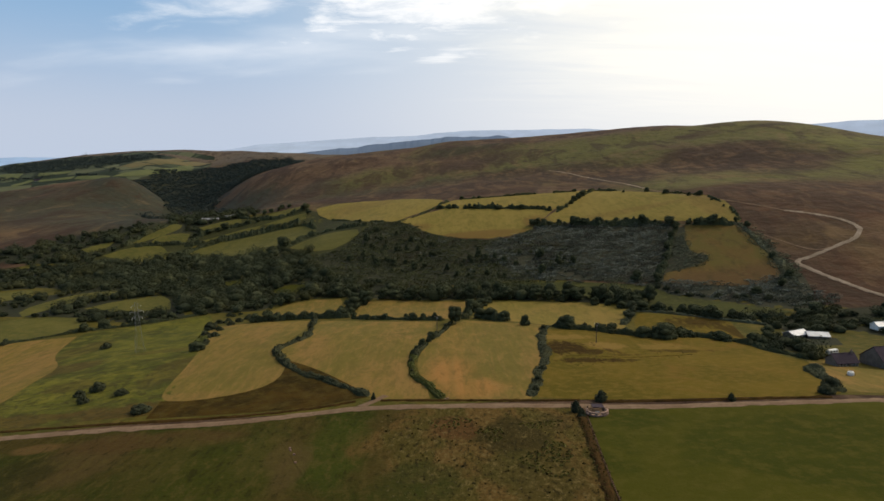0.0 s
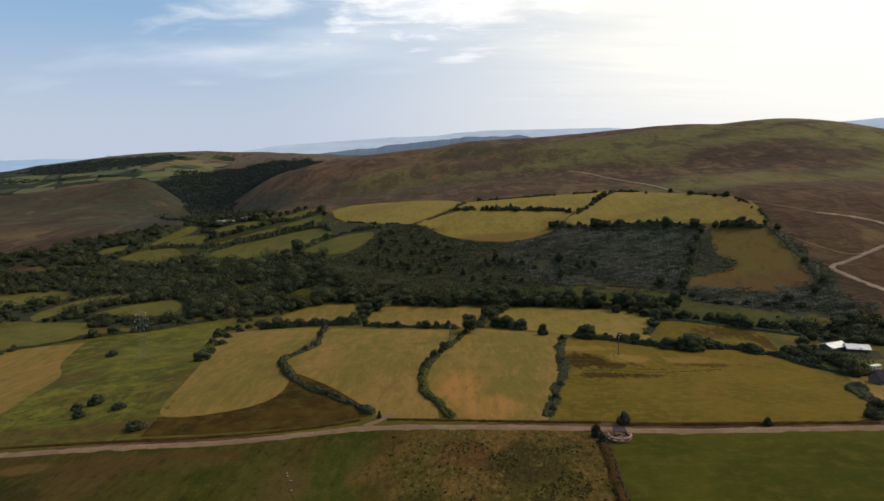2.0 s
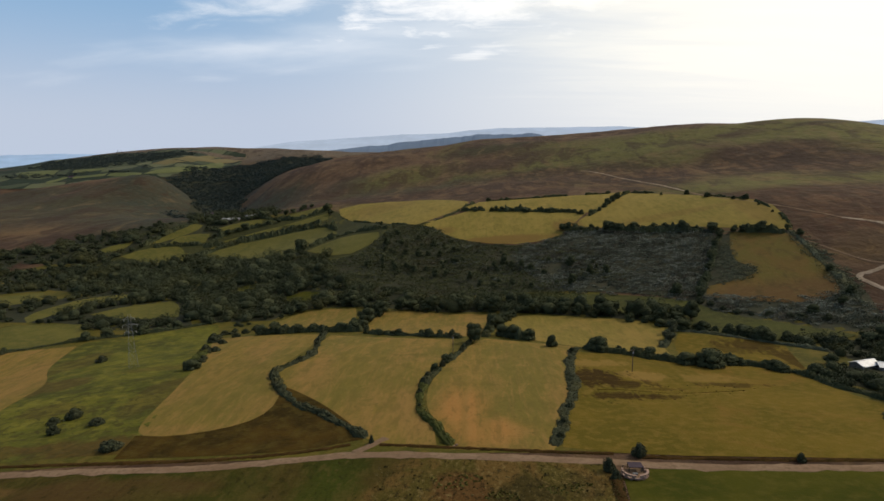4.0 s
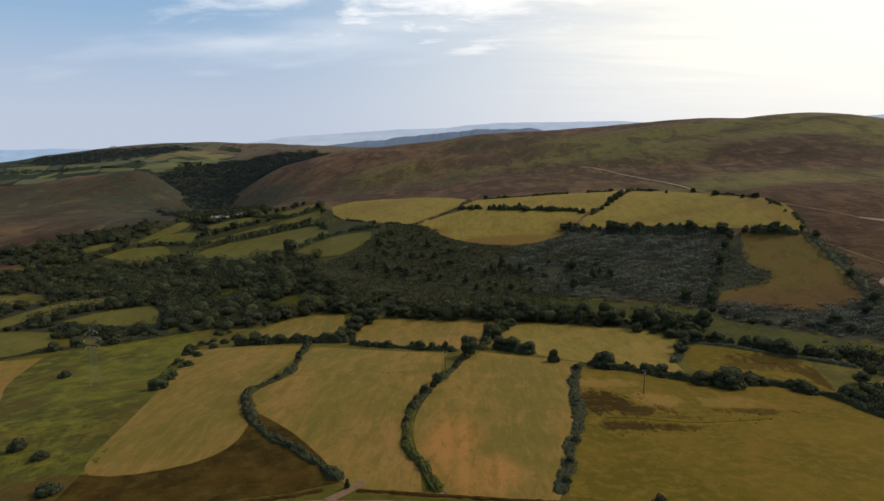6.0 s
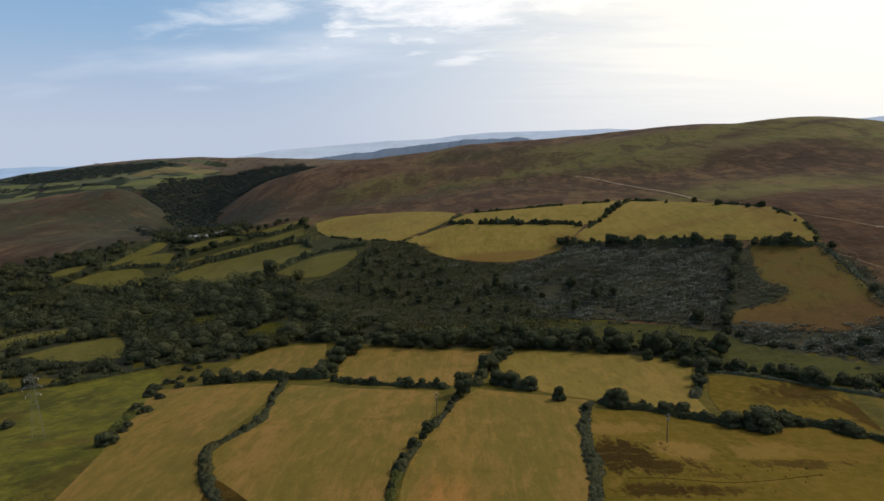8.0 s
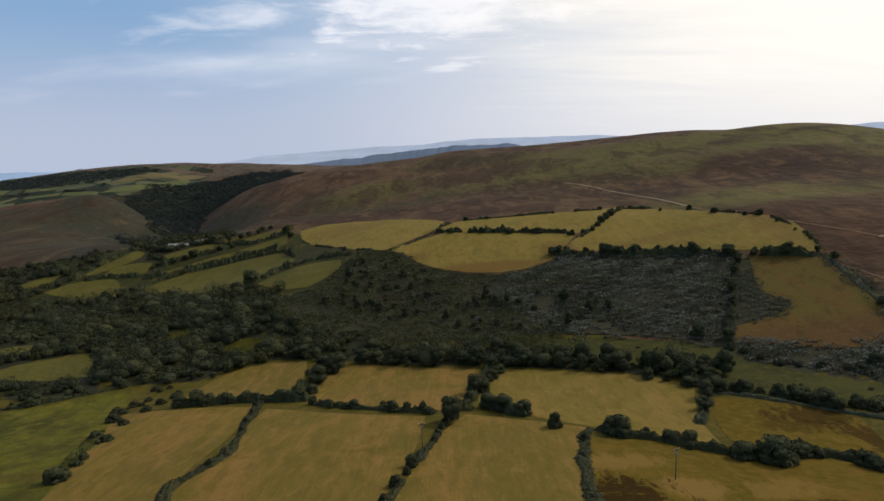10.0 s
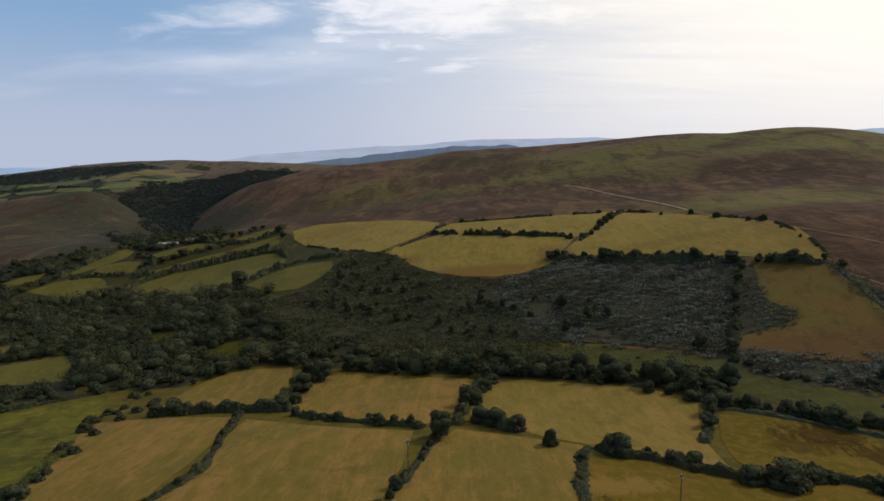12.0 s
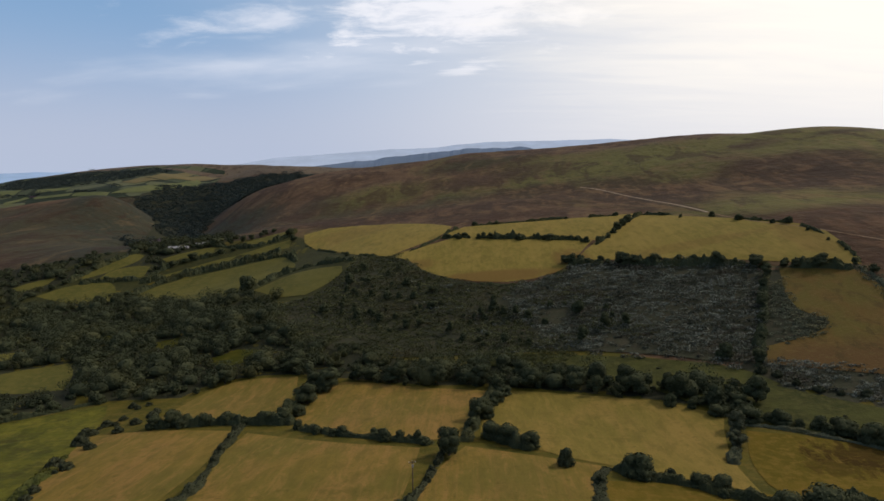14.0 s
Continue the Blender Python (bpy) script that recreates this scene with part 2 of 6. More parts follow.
def dry_bracken(n, p):
    """Olive grass that turns to red-brown bracken at the field's foot."""
    warp = n.noise(n.scaled(p, (1, 0.6, 1)), 0.06, 7.0, 0.68, 0.6)
    base = n.mix(n.span(warp, 0.40, 0.60), (0.088, 0.069, 0.014), (0.100, 0.062, 0.015))
    for cx, cy, rx, ry, f in ((158, 352, 40, 18, 0.9), (190, 350, 22, 18, 0.8), (150, 366, 12, 10, 0.7)):
        base = n.mix(n.math("MULTIPLY", blotch(n, p, warp, cx, cy, rx, ry, 1.4, 0.5, 2.0), f), base, (0.082, 0.046, 0.015))
    base = n.mix(n.math("MULTIPLY", n.span(n.noise(n.scaled(p, (1, 0.5, 1)), 0.16, 7.0, 0.72, 0.5), 0.50, 0.62), 0.6), base, (0.050, 0.036, 0.010))
    return n.mix(n.math("MULTIPLY", n.span(n.noise(p, 0.4, 5.0, 0.7), 0.50, 0.66), 0.4), base, (0.120, 0.086, 0.026))


def upland_hay(n, p):
    """Pale upland aftermath, browned along the rounded field's foot and in worn patches."""
    base = mown((0.194, 0.145, 0.031), (0.150, 0.120, 0.023), (0.209, 0.150, 0.036), 75)(n, p)
    warp = n.noise(p, 0.06, 6.0, 0.66, 0.6)
    for cx, cy, rx, ry, f in ((28, 495, 44, 9, 0.8), (78, 512, 12, 16, 0.7), (-20, 524, 14, 10, 0.6), (150, 500, 50, 8, 0.35), (205, 480, 12, 40, 0.4), (-90, 690, 40, 40, 0.3)):
        base = n.mix(n.math("MULTIPLY", blotch(n, p, warp, cx, cy, rx, ry, 1.2, 0.6, 1.6), f), base, (0.130, 0.076, 0.020))
    return base


TAN, OLIVE, STRAW = (0.163, 0.110, 0.022), (0.112, 0.091, 0.017), (0.204, 0.118, 0.035)
HAY_SPOTS = [
    [(-75, 215, 22, 26, 0.7, "g"), (-62, 212, 8, 12, 0.4, "d"), (-72, 305, 14, 20, 0.6, "t"), (-90, 250, 10, 30, 0.5, "t"), (-85, 196, 16, 4, 0.6, "d"), (-82, 366, 16, 22, 0.4, "g")],
    [(-34, 240, 18, 30, 0.7, "g"), (-12, 205, 8, 20, 0.7, "d"), (-30, 195, 12, 10, 0.6, "d"), (-50, 232, 8, 22, 0.6, "d"), (-24, 288, 26, 12, 0.5, "t")],
    [(2, 206, 8, 20, 0.9, "o"), (8, 186, 12, 10, 0.8, "o"), (26, 240, 16, 46, 0.7, "g"), (34, 208, 5, 22, 0.6, "d"), (4, 250, 6, 34, 0.6, "t"), (24, 280, 20, 10, 0.6, "g"), (-190, 250, 16, 60, 0.5, "d")],
    [(-20, 345, 26, 18, 0.5, "g"), (-2, 325, 12, 14, 0.6, "d"), (8, 350, 10, 8, 0.6, "d")],
]
HAY = [surface("hay_stubble", mown(TAN, OLIVE, STRAW, turn, spots), 0.95, 2.0, 0.1) for turn, spots in zip((6, -14, 22, 60), HAY_SPOTS)]
HAY_GREEN = surface("greened_hay_stubble", mown((0.158, 0.118, 0.024), (0.128, 0.104, 0.019), (0.186, 0.126, 0.031), -14, [(78, 300, 12, 20, 0.6, "d"), (30, 330, 8, 20, 0.5, "t")]), 0.95, 2.0, 0.1)
HAY_FAR = surface("upland_hay_stubble", upland_hay, 0.95, 1.0, 0.1)
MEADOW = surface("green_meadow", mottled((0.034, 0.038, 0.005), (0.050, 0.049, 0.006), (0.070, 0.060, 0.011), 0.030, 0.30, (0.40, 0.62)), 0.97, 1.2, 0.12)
MEADOW_FAR = surface("hill_meadow", mottled((0.060, 0.060, 0.012), (0.090, 0.083, 0.017), (0.112, 0.094, 0.023), 0.03, 0.3), 0.95, 1.2, 0.2)
PASTURE = surface("grazed_pasture", grazed, 0.97, 1.2, 0.2)
ROUGH_GRASS = surface("rough_grass", mottled((0.045, 0.044, 0.006), (0.074, 0.063, 0.008), (0.113, 0.080, 0.016), 0.05, 0.25), 0.95, 0.8, 0.35)
SLOPE_GRASS = surface("slope_grass", slope_grass, 0.95, 0.4, 0.5)
DARK_RUSH = surface("dark_rush_ground", mottled((0.022, 0.015, 0.004), (0.050, 0.030, 0.006), (0.066, 0.048, 0.011), 0.06, 0.25), 0.97, 0.8, 0.3)
TAN_BRACKEN = surface("dry_bracken_ground", dry_bracken, 0.95, 0.8, 0.3)
BRACKEN_SOIL = surface("bracken_litter", mottled((0.024, 0.028, 0.016), (0.034, 0.036, 0.020), (0.050, 0.042, 0.026), 0.03, 0.3), 0.95, 0.6, 0.4)
WET = surface("wet_meadow_grass", mottled((0.026, 0.030, 0.006), (0.046, 0.050, 0.010), (0.066, 0.062, 0.016), 0.06, 0.35), 0.95, 0.8, 0.3)
FORE = surface("worn_foreground_grass", fore_paint, 0.97, 0.8, 0.3)
REED_BANK = surface("dry_grass_bank", mottled((0.040, 0.022, 0.007), (0.062, 0.034, 0.011), (0.026, 0.021, 0.006), 0.15, 0.7), 0.97, 1.5, 0.3)
DIRT = surface("pale_dirt_track", mottled((0.150, 0.096, 0.058), (0.195, 0.132, 0.084), (0.105, 0.070, 0.038), 0.10, 0.8), 0.95, 2.5, 0.05)
GRAVEL = surface("pale_gravel_track", mottled((0.19, 0.145, 0.10), (0.29, 0.23, 0.17), (0.14, 0.10, 0.07), 0.10, 0.8), 0.95, 2.5, 0.05)


MOOR_BANDS = ((90, 845, 95, 38, 0.8), (158, 795, 62, 38, 0.8), (180, 690, 70, 70, 0.85), (240, 705, 60, 40, 0.8), (325, 665, 65, 45, 0.8), (330, 600, 40, 30, 0.7), (286, 475, 60, 50, 0.6), (335, 715, 60, 30, 0.7), (60, 740, 130, 60, 0.8), (-120, 800, 140, 60, 0.6))


def moor_paint(n, p):
    """Heather, brown, green and dry grass in drifts that follow the hill, with painted shade."""
    heather_shade, brown, grass, dry = (0.040, 0.021, 0.013), (0.082, 0.049, 0.027), (0.092, 0.088, 0.024), (0.140, 0.088, 0.042)
    warp = n.noise(n.scaled(p, (1, 0.45, 0.4)), 0.013, 6.0, 0.62, 0.6)

    def drift(cx, cy, rx, ry, turn=0.0):
        q = n.scaled(p, (1 / rx, 1 / ry, 0), 0.0)
        d = n.vec("LENGTH", n.vec("SUBTRACT", q, (cx / rx, cy / ry, 0)))
        return n.span(n.math("ADD", d, n.math("MULTIPLY", n.math("SUBTRACT", warp, 0.5), 2.4)), 1.45, 0.45)

    base = n.mix(n.span(warp, 0.42, 0.58), heather_shade, brown)
    base = n.mix(n.math("MULTIPLY", n.span(n.noise(n.scaled(p, (1, 0.5, 0.4), 0, (40, 90, 7)), 0.0070, 5.0, 0.6, 0.7), 0.52, 0.64), 0.4), base, grass)
    for cx, cy, rx, ry, f in ((290, 890, 330, 75, 0.9), (420, 800, 120, 70, 0.85), (190, 870, 110, 90, 0.85), (150, 990, 120, 70, 0.7), (230, 770, 60, 40, 0.6), (256, 585, 75, 42, 0.85), (380, 568, 60, 40, 0.8), (-100, 985, 70, 60, 0.6), (352, 540, 60, 40, 0.6), (-560, 900, 200, 60, 0.25), (250, 560, 60, 30, 0.5)):
        base = n.mix(n.math("MULTIPLY", drift(cx, cy, rx, ry), f), base, grass)
    # Dark drifts: heather, and cloud shade painted on the spur and knoll.
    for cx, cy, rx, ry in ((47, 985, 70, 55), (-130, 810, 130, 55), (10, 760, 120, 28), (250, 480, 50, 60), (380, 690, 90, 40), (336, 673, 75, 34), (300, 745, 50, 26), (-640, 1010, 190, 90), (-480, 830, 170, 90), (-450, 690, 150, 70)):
        base = n.mix(n.math("MULTIPLY", drift(cx, cy, rx, ry), 0.75), base, heather_shade)
    base = n.mix(n.math("MULTIPLY", n.span(n.noise(n.scaled(p, (1, 0.5, 0.6), 8, (9, 3, 1)), 0.022, 6.0, 0.66, 1.0), 0.55, 0.68), 0.6), base, dry)
    for cx, cy, rx, ry, f in ((470, 700, 90, 60, 0.9), (420, 560, 50, 40, 0.7)):
        base = n.mix(n.math("MULTIPLY", drift(cx, cy, rx, ry), f), base, (0.098, 0.098, 0.020))
    for cx, cy, rx, ry in ((265, 430, 60, 45), (290, 340, 80, 60), (240, 480, 40, 50), (330, 450, 70, 60)):
        base = n.mix(n.math("MULTIPLY", drift(cx, cy, rx, ry), 0.65), base, (0.078, 0.036, 0.017))
    # Dry grass drifts; the thin one along the knoll's top paints its sunlit rim.
    for cx, cy, rx, ry in ((148, 740, 60, 30), (-720, 1150, 150, 22), (-480, 840, 40, 30), (-480, 700, 60, 40), (238, 395, 20, 20), (290, 370, 30, 30)):
        base = n.mix(n.math("MULTIPLY", drift(cx, cy, rx, ry), 0.7), base, dry)
    # Darker green-brown that stands in for cloud shade on the left moor.
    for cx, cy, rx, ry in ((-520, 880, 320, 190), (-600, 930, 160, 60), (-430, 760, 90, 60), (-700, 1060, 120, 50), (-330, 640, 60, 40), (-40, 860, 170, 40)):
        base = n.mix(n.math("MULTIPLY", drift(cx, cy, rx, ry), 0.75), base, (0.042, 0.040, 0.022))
    # Near-black drifts down the glen paint its shadowed sides.
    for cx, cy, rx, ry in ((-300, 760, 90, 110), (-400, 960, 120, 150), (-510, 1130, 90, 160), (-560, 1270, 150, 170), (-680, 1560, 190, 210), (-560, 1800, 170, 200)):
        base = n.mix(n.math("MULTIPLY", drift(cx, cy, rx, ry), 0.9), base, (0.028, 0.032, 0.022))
    # Far plateau and scarp in greyed tones, haze mixed into the ground colour.
    for cx, cy, rx, ry, tone in ((-900, 2600, 1100, 560, (0.100, 0.080, 0.060)), (-560, 2250, 260, 240, (0.092, 0.074, 0.052)), (-1250, 2000, 260, 280, (0.040, 0.046, 0.040))):
        base = n.mix(n.math("MULTIPLY", drift(cx, cy, rx, ry), 0.85), base, tone)
    # First entry paints a cloud shadow on the spur; the rest are ground patches.
    for cx, cy, rx, ry, f, tone in ((15, 1105, 85, 42, 0.8, (0.028, 0.032, 0.014)), (435, 832, 34, 16, 0.8, (0.030, 0.022, 0.012)), (310, 717, 20, 18, 0.7, (0.150, 0.104, 0.060)), (226, 388, 18, 16, 0.8, (0.120, 0.072, 0.026)), (338, 842, 30, 24, 0.7, (0.050, 0.032, 0.018)), (250, 350, 14, 26, 0.6, (0.110, 0.062, 0.026))):
        base = n.mix(n.math("MULTIPLY", drift(cx, cy, rx, ry), f), base, tone)
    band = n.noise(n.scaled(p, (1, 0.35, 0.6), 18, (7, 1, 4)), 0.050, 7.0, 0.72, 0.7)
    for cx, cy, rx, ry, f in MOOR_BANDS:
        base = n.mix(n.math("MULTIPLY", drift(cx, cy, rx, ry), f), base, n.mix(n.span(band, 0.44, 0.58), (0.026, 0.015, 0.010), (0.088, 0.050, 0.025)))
    scars = n.noise(n.scaled(p, (1, 0.42, 0.8), 10, (5, 8, 2)), 0.030, 7.0, 0.66, 0.8)
    base = n.mix(n.math("MULTIPLY", n.span(scars, 0.50, 0.60), 0.65), base, (0.032, 0.018, 0.011))
    base = n.mix(n.math("MULTIPLY", n.span(scars, 0.44, 0.34), 0.40), base, dry)
    fine = n.noise(n.scaled(p, (1, 0.4, 0.8), 6), 0.14, 6.0, 0.70, 0.4)
    base = n.mix(n.math("MULTIPLY", n.span(fine, 0.48, 0.64), 0.42), base, (0.036, 0.026, 0.013))
    return n.mix(n.math("MULTIPLY", n.span(fine, 0.46, 0.34), 0.20), base, (0.135, 0.100, 0.045))


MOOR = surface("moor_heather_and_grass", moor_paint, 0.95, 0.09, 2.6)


def leafy(dark, mid, light, spark=0.6):
    def paint(n, p):
        one = n.add("ShaderNodeObjectInfo").outputs["Random"]
        tuft = n.add("ShaderNodeNewGeometry").outputs["Random Per Island"]
        crown = n.span(n.noise(p, 0.13, 3.0, 0.55), 0.36, 0.64)
        warm = n.span(n.noise(n.scaled(p, (1, 1, 1), 0, (5, 3, 0)), 0.045, 4.0, 0.6), 0.48, 0.66)
        base = n.mix(n.math("MULTIPLY", n.math("ADD", one, crown), 0.5), dark, mid)
        base = n.mix(n.math("MULTIPLY", warm, 0.55), base, (mid[0] * 1.35, mid[1] * 1.05, mid[2] * 0.62))
        return n.mix(n.math("MULTIPLY", n.math("POWER", tuft, 3.0), spark), base, light)
    return paint


LEAF = surface("dark_hedgerow_leaves", leafy((0.042, 0.052, 0.027), (0.066, 0.075, 0.038), (0.104, 0.112, 0.058)), 0.95, leaf=0.25)
LEAF_WOOD = surface("valley_wood_leaves", leafy((0.017, 0.023, 0.013), (0.054, 0.063, 0.033), (0.088, 0.098, 0.054), 0.5), 0.95, leaf=0.16)
# Bluish leaf tones, with the haze of distance put into their colour.
LEAF_FAR_HAZED = surface("far_wood_leaves", leafy((0.024, 0.035, 0.034), (0.036, 0.049, 0.046), (0.050, 0.064, 0.060)), 0.95, leaf=0.2)
# Floor under the trees, its shade put into a near-black colour.
WOOD_FLOOR_SHADE = surface("wood_floor", mottled((0.018, 0.021, 0.012), (0.026, 0.028, 0.014), (0.034, 0.032, 0.016), 0.05, 0.6), 0.95, 0.6, 0.3)
LEAF_PALE = surface("grey_willow_leaves", leafy((0.056, 0.064, 0.036), (0.068, 0.076, 0.044), (0.112, 0.120, 0.072)), 0.95, leaf=0.25)
LEAF_RANK = surface("rank_hedge_grass", leafy((0.046, 0.056, 0.014), (0.072, 0.080, 0.020), (0.110, 0.112, 0.036)), 0.95, leaf=0.2)
LEAF_BRAMBLE = surface("bramble_leaves", leafy((0.034, 0.041, 0.022), (0.056, 0.062, 0.034), (0.096, 0.100, 0.060)), 0.95, leaf=0.2)

def frond(dark, mid, light, brown):
    """Bracken: grey-green in swells with painted pale glints, browned off in patches."""
    def paint(n, p):
        tuft = n.add("ShaderNodeNewGeometry").outputs["Random Per Island"]
        swell = n.noise(n.scaled(p, (0.45, 1.5, 1.0), 12), 0.13, 5.0, 0.62, 0.6)
        base = n.mix(n.span(swell, 0.42, 0.58), dark, mid)
        # Pale crests paint the sky's glint on the frond tops.
        crest = n.span(n.noise(n.scaled(p, (0.5, 1.6, 1.0), -16, (3, 8, 0)), 0.15, 5.0, 0.66, 0.8), 0.45, 0.55)
        base = n.mix(n.math("MULTIPLY", n.math("MULTIPLY", n.math("SQRT", tuft), crest), n.span(swell, 0.32, 0.58)), base, light)
        dead = n.span(n.noise(n.scaled(p, (1, 1.5, 1), 0, (12, 4, 0)), 0.030, 5.0, 0.66, 0.6), 0.54, 0.64)
        return n.mix(n.math("MULTIPLY", dead, 0.7), base, brown)
    return paint


FROND = surface("bracken_fronds", frond((0.026, 0.033, 0.023), (0.062, 0.074, 0.055), (0.205, 0.226, 0.188), (0.062, 0.046, 0.030)), 0.6, leaf=0.2)
FROND_DARK = surface("dark_bracken_fronds", frond((0.034, 0.040, 0.014), (0.066, 0.072, 0.025), (0.118, 0.124, 0.052), (0.062, 0.052, 0.022)), 0.8, leaf=0.2)
FROND_PALE = surface("pale_bracken_fronds", leafy((0.085, 0.095, 0.060), (0.105, 0.115, 0.072), (0.19, 0.20, 0.145)), 0.95, leaf=0.2)
RUSH = surface("rush_blades", leafy((0.050, 0.044, 0.014), (0.062, 0.052, 0.017), (0.12, 0.095, 0.038)), 0.97, leaf=0.2)
# Scrub ground darkened in its colour for the shade among the hedges.
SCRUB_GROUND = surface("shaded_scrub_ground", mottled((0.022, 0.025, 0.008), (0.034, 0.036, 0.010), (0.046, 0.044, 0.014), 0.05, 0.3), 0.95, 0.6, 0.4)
RUSH_GREEN = surface("green_rush_blades", leafy((0.082, 0.078, 0.022), (0.100, 0.092, 0.026), (0.155, 0.135, 0.046)), 0.97, leaf=0.2)
RUSH_DARK = surface("dark_rush_blades", leafy((0.022, 0.019, 0.007), (0.034, 0.029, 0.010), (0.060, 0.050, 0.020)), 0.95, leaf=0.2)
RUSH_PALE = surface("pale_rush_blades", leafy((0.085, 0.070, 0.024), (0.12, 0.095, 0.035), (0.20, 0.16, 0.075)), 0.8, leaf=0.2)
BARK = surface("bark", mottled((0.07, 0.055, 0.04), (0.11, 0.09, 0.065), (0.05, 0.04, 0.03), 0.8, 4.0), 0.9, 8.0, 0.02)
PEN_STONE = surface("pale_pink_stone", mottled((0.26, 0.17, 0.13), (0.34, 0.235, 0.18), (0.19, 0.12, 0.09), 0.5, 3.0), 0.9, 6.0, 0.02)
STONE = surface("field_stone", mottled((0.121, 0.105, 0.088), (0.176, 0.149, 0.127), (0.083, 0.072, 0.061), 0.5, 3.0), 0.9, 6.0, 0.02)
PINK_STONE = surface("pinkish_stone", mottled((0.170, 0.108, 0.080), (0.220, 0.145, 0.110), (0.130, 0.080, 0.058), 0.5, 3.0), 0.9, 6.0, 0.02)
BANK_STONE = surface("brown_lichened_stone", mottled((0.085, 0.050, 0.030), (0.130, 0.082, 0.052), (0.050, 0.034, 0.018), 0.5, 3.0), 0.95, 6.0, 0.02)
WHITE_WALL = surface("white_render", mottled((0.70, 0.69, 0.66), (0.80, 0.79, 0.76), (0.60, 0.58, 0.54), 0.3, 2.0), 0.8)
GREY_SHEET = surface("pale_sheet_roof", mottled((0.62, 0.62, 0.62), (0.74, 0.74, 0.73), (0.50, 0.48, 0.45), 0.15, 1.5), 0.45)
DULL_SHEET = surface("weathered_sheet_roof", mottled((0.26, 0.26, 0.27), (0.34, 0.34, 0.35), (0.20, 0.19, 0.18), 0.15, 1.5), 0.6)
SLATE = surface("purple_slate", mottled((0.036, 0.026, 0.036), (0.052, 0.038, 0.050), (0.030, 0.024, 0.030), 0.3, 2.5), 0.93)
DARK_WOOD = surface("weathered_timber", mottled((0.10, 0.075, 0.05), (0.14, 0.11, 0.08), (0.07, 0.055, 0.04), 0.6, 5.0), 0.85)
GLASS_DARK = surface("window_glass", lambda n, p: (0.02, 0.024, 0.03), 0.08)
STEEL = surface("galvanised_steel", mottled((0.180, 0.186, 0.192), (0.240, 0.246, 0.252), (0.132, 0.132, 0.132), 0.6, 4.0), 0.5)
CERAMIC = surface("white_porcelain", lambda n, p: (0.7, 0.68, 0.62), 0.3)


# Far backdrop: haze put into a bluish base colour and a faint glow.
def haze_material(name, colour, glow):
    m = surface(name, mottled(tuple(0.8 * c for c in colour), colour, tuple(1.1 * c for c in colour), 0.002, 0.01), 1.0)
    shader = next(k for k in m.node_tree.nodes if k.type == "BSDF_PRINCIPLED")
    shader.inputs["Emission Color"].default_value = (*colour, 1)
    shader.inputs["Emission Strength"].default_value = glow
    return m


def patchwork(n, p):
    """Small far fields with dark hedges between them."""
    cell = n.add("ShaderNodeTexVoronoi", n.scaled(p, (0.020, 0.010, 0), 20))
    edge = n.add("ShaderNodeTexVoronoi", n.scaled(p, (0.020, 0.010, 0), 20), feature="DISTANCE_TO_EDGE")
    tone = n.add("ShaderNodeSeparateColor", cell.outputs["Color"]).outputs
    for v in (cell, edge):
        v.inputs["Scale"].default_value = 1.0
    green = n.mix(tone[1], (0.042, 0.052, 0.030), (0.092, 0.098, 0.052))
    wood = n.mix(n.span(tone[0], 0.55, 0.65), (0.018, 0.026, 0.016), green)
    return n.mix(n.span(edge.outputs["Distance"], 0.07, 0.03), wood, (0.016, 0.023, 0.014))


FAR_GREEN = surface("far_meadow_green", mottled((0.066, 0.080, 0.030), (0.098, 0.108, 0.042), (0.110, 0.112, 0.050), 0.01, 0.05), 0.95)
FAR_TAN = surface("far_hill_pasture", mottled((0.088, 0.078, 0.032), (0.118, 0.098, 0.044), (0.140, 0.112, 0.056), 0.01, 0.05), 0.95)
FAR_FARM = surface("far_patchwork_fields", patchwork, 0.95, 0.05, 3.0)
FAR_HAZE_BLUE = haze_material("distant_hill_blue", (0.26, 0.31, 0.39), 0.72)
FAR_HAZE_DARK = haze_material("distant_spur_dark", (0.085, 0.115, 0.165), 0.45)
SEA = haze_material("distant_sea", (0.20, 0.28, 0.40), 0.65)


# ---- ground ----
LEVEL = 13.9
FAR_RISES = [
    (-21.5, -34.4, 14.2, -3.9, 2, 4.3),
    (-36.1, -31.3, 85.6, -1.1, 7.6, 2.7),
    (-18.5, -30.2, 32.9, 17.5, 33.2, 15.6),
    (-1.9, -6.3, -5.4, -15, -3, 3.3),
]
HILL_RISES = [
    (6.6, -51.1, -9, 8.8, -16.1, -18.9, -19.1),
    (68.3, 14.2, -10.1, -75.1, 79.3, 45.4, -59.9),
    (-42.9, -77, 84.4, -7.3, 60.4, -18.5, -74.8),
    (41.5, -8.3, -43.3, 56.6, 33.2, -51.1, -24.6),
    (-54.9, 37.8, 33.5, -65.6, 15.3, -14.2, -4.4),
]
FIELD_RISES = [
    (1.6, 0.6, -1.3, 5.1, 1.6, -4, -0.1),
    (-1.6, -0.4, -4.8, -9.1, 7.6, 1.6, 6.4),
    (-7, -10.3, 12.8, 8.8, -6.8, -19.4, 3.1),
    (10.5, 2.5, -15.2, -12.9, -3.3, 6.1, 2.1),
    (-1.4, -2.7, 16.6, 9.1, -1.3, 9.8, -1.4),
    (2.3, -16.2, 5.2, 12.2, 3.3, 5.2, -7),
    (21.4, 27.6, 1.8, 12.7, 2.6, -6.5, -0),
]
GLEN = [(-215, 580), (-300, 760), (-415, 1030), (-640, 1570), (-850, 2300)]


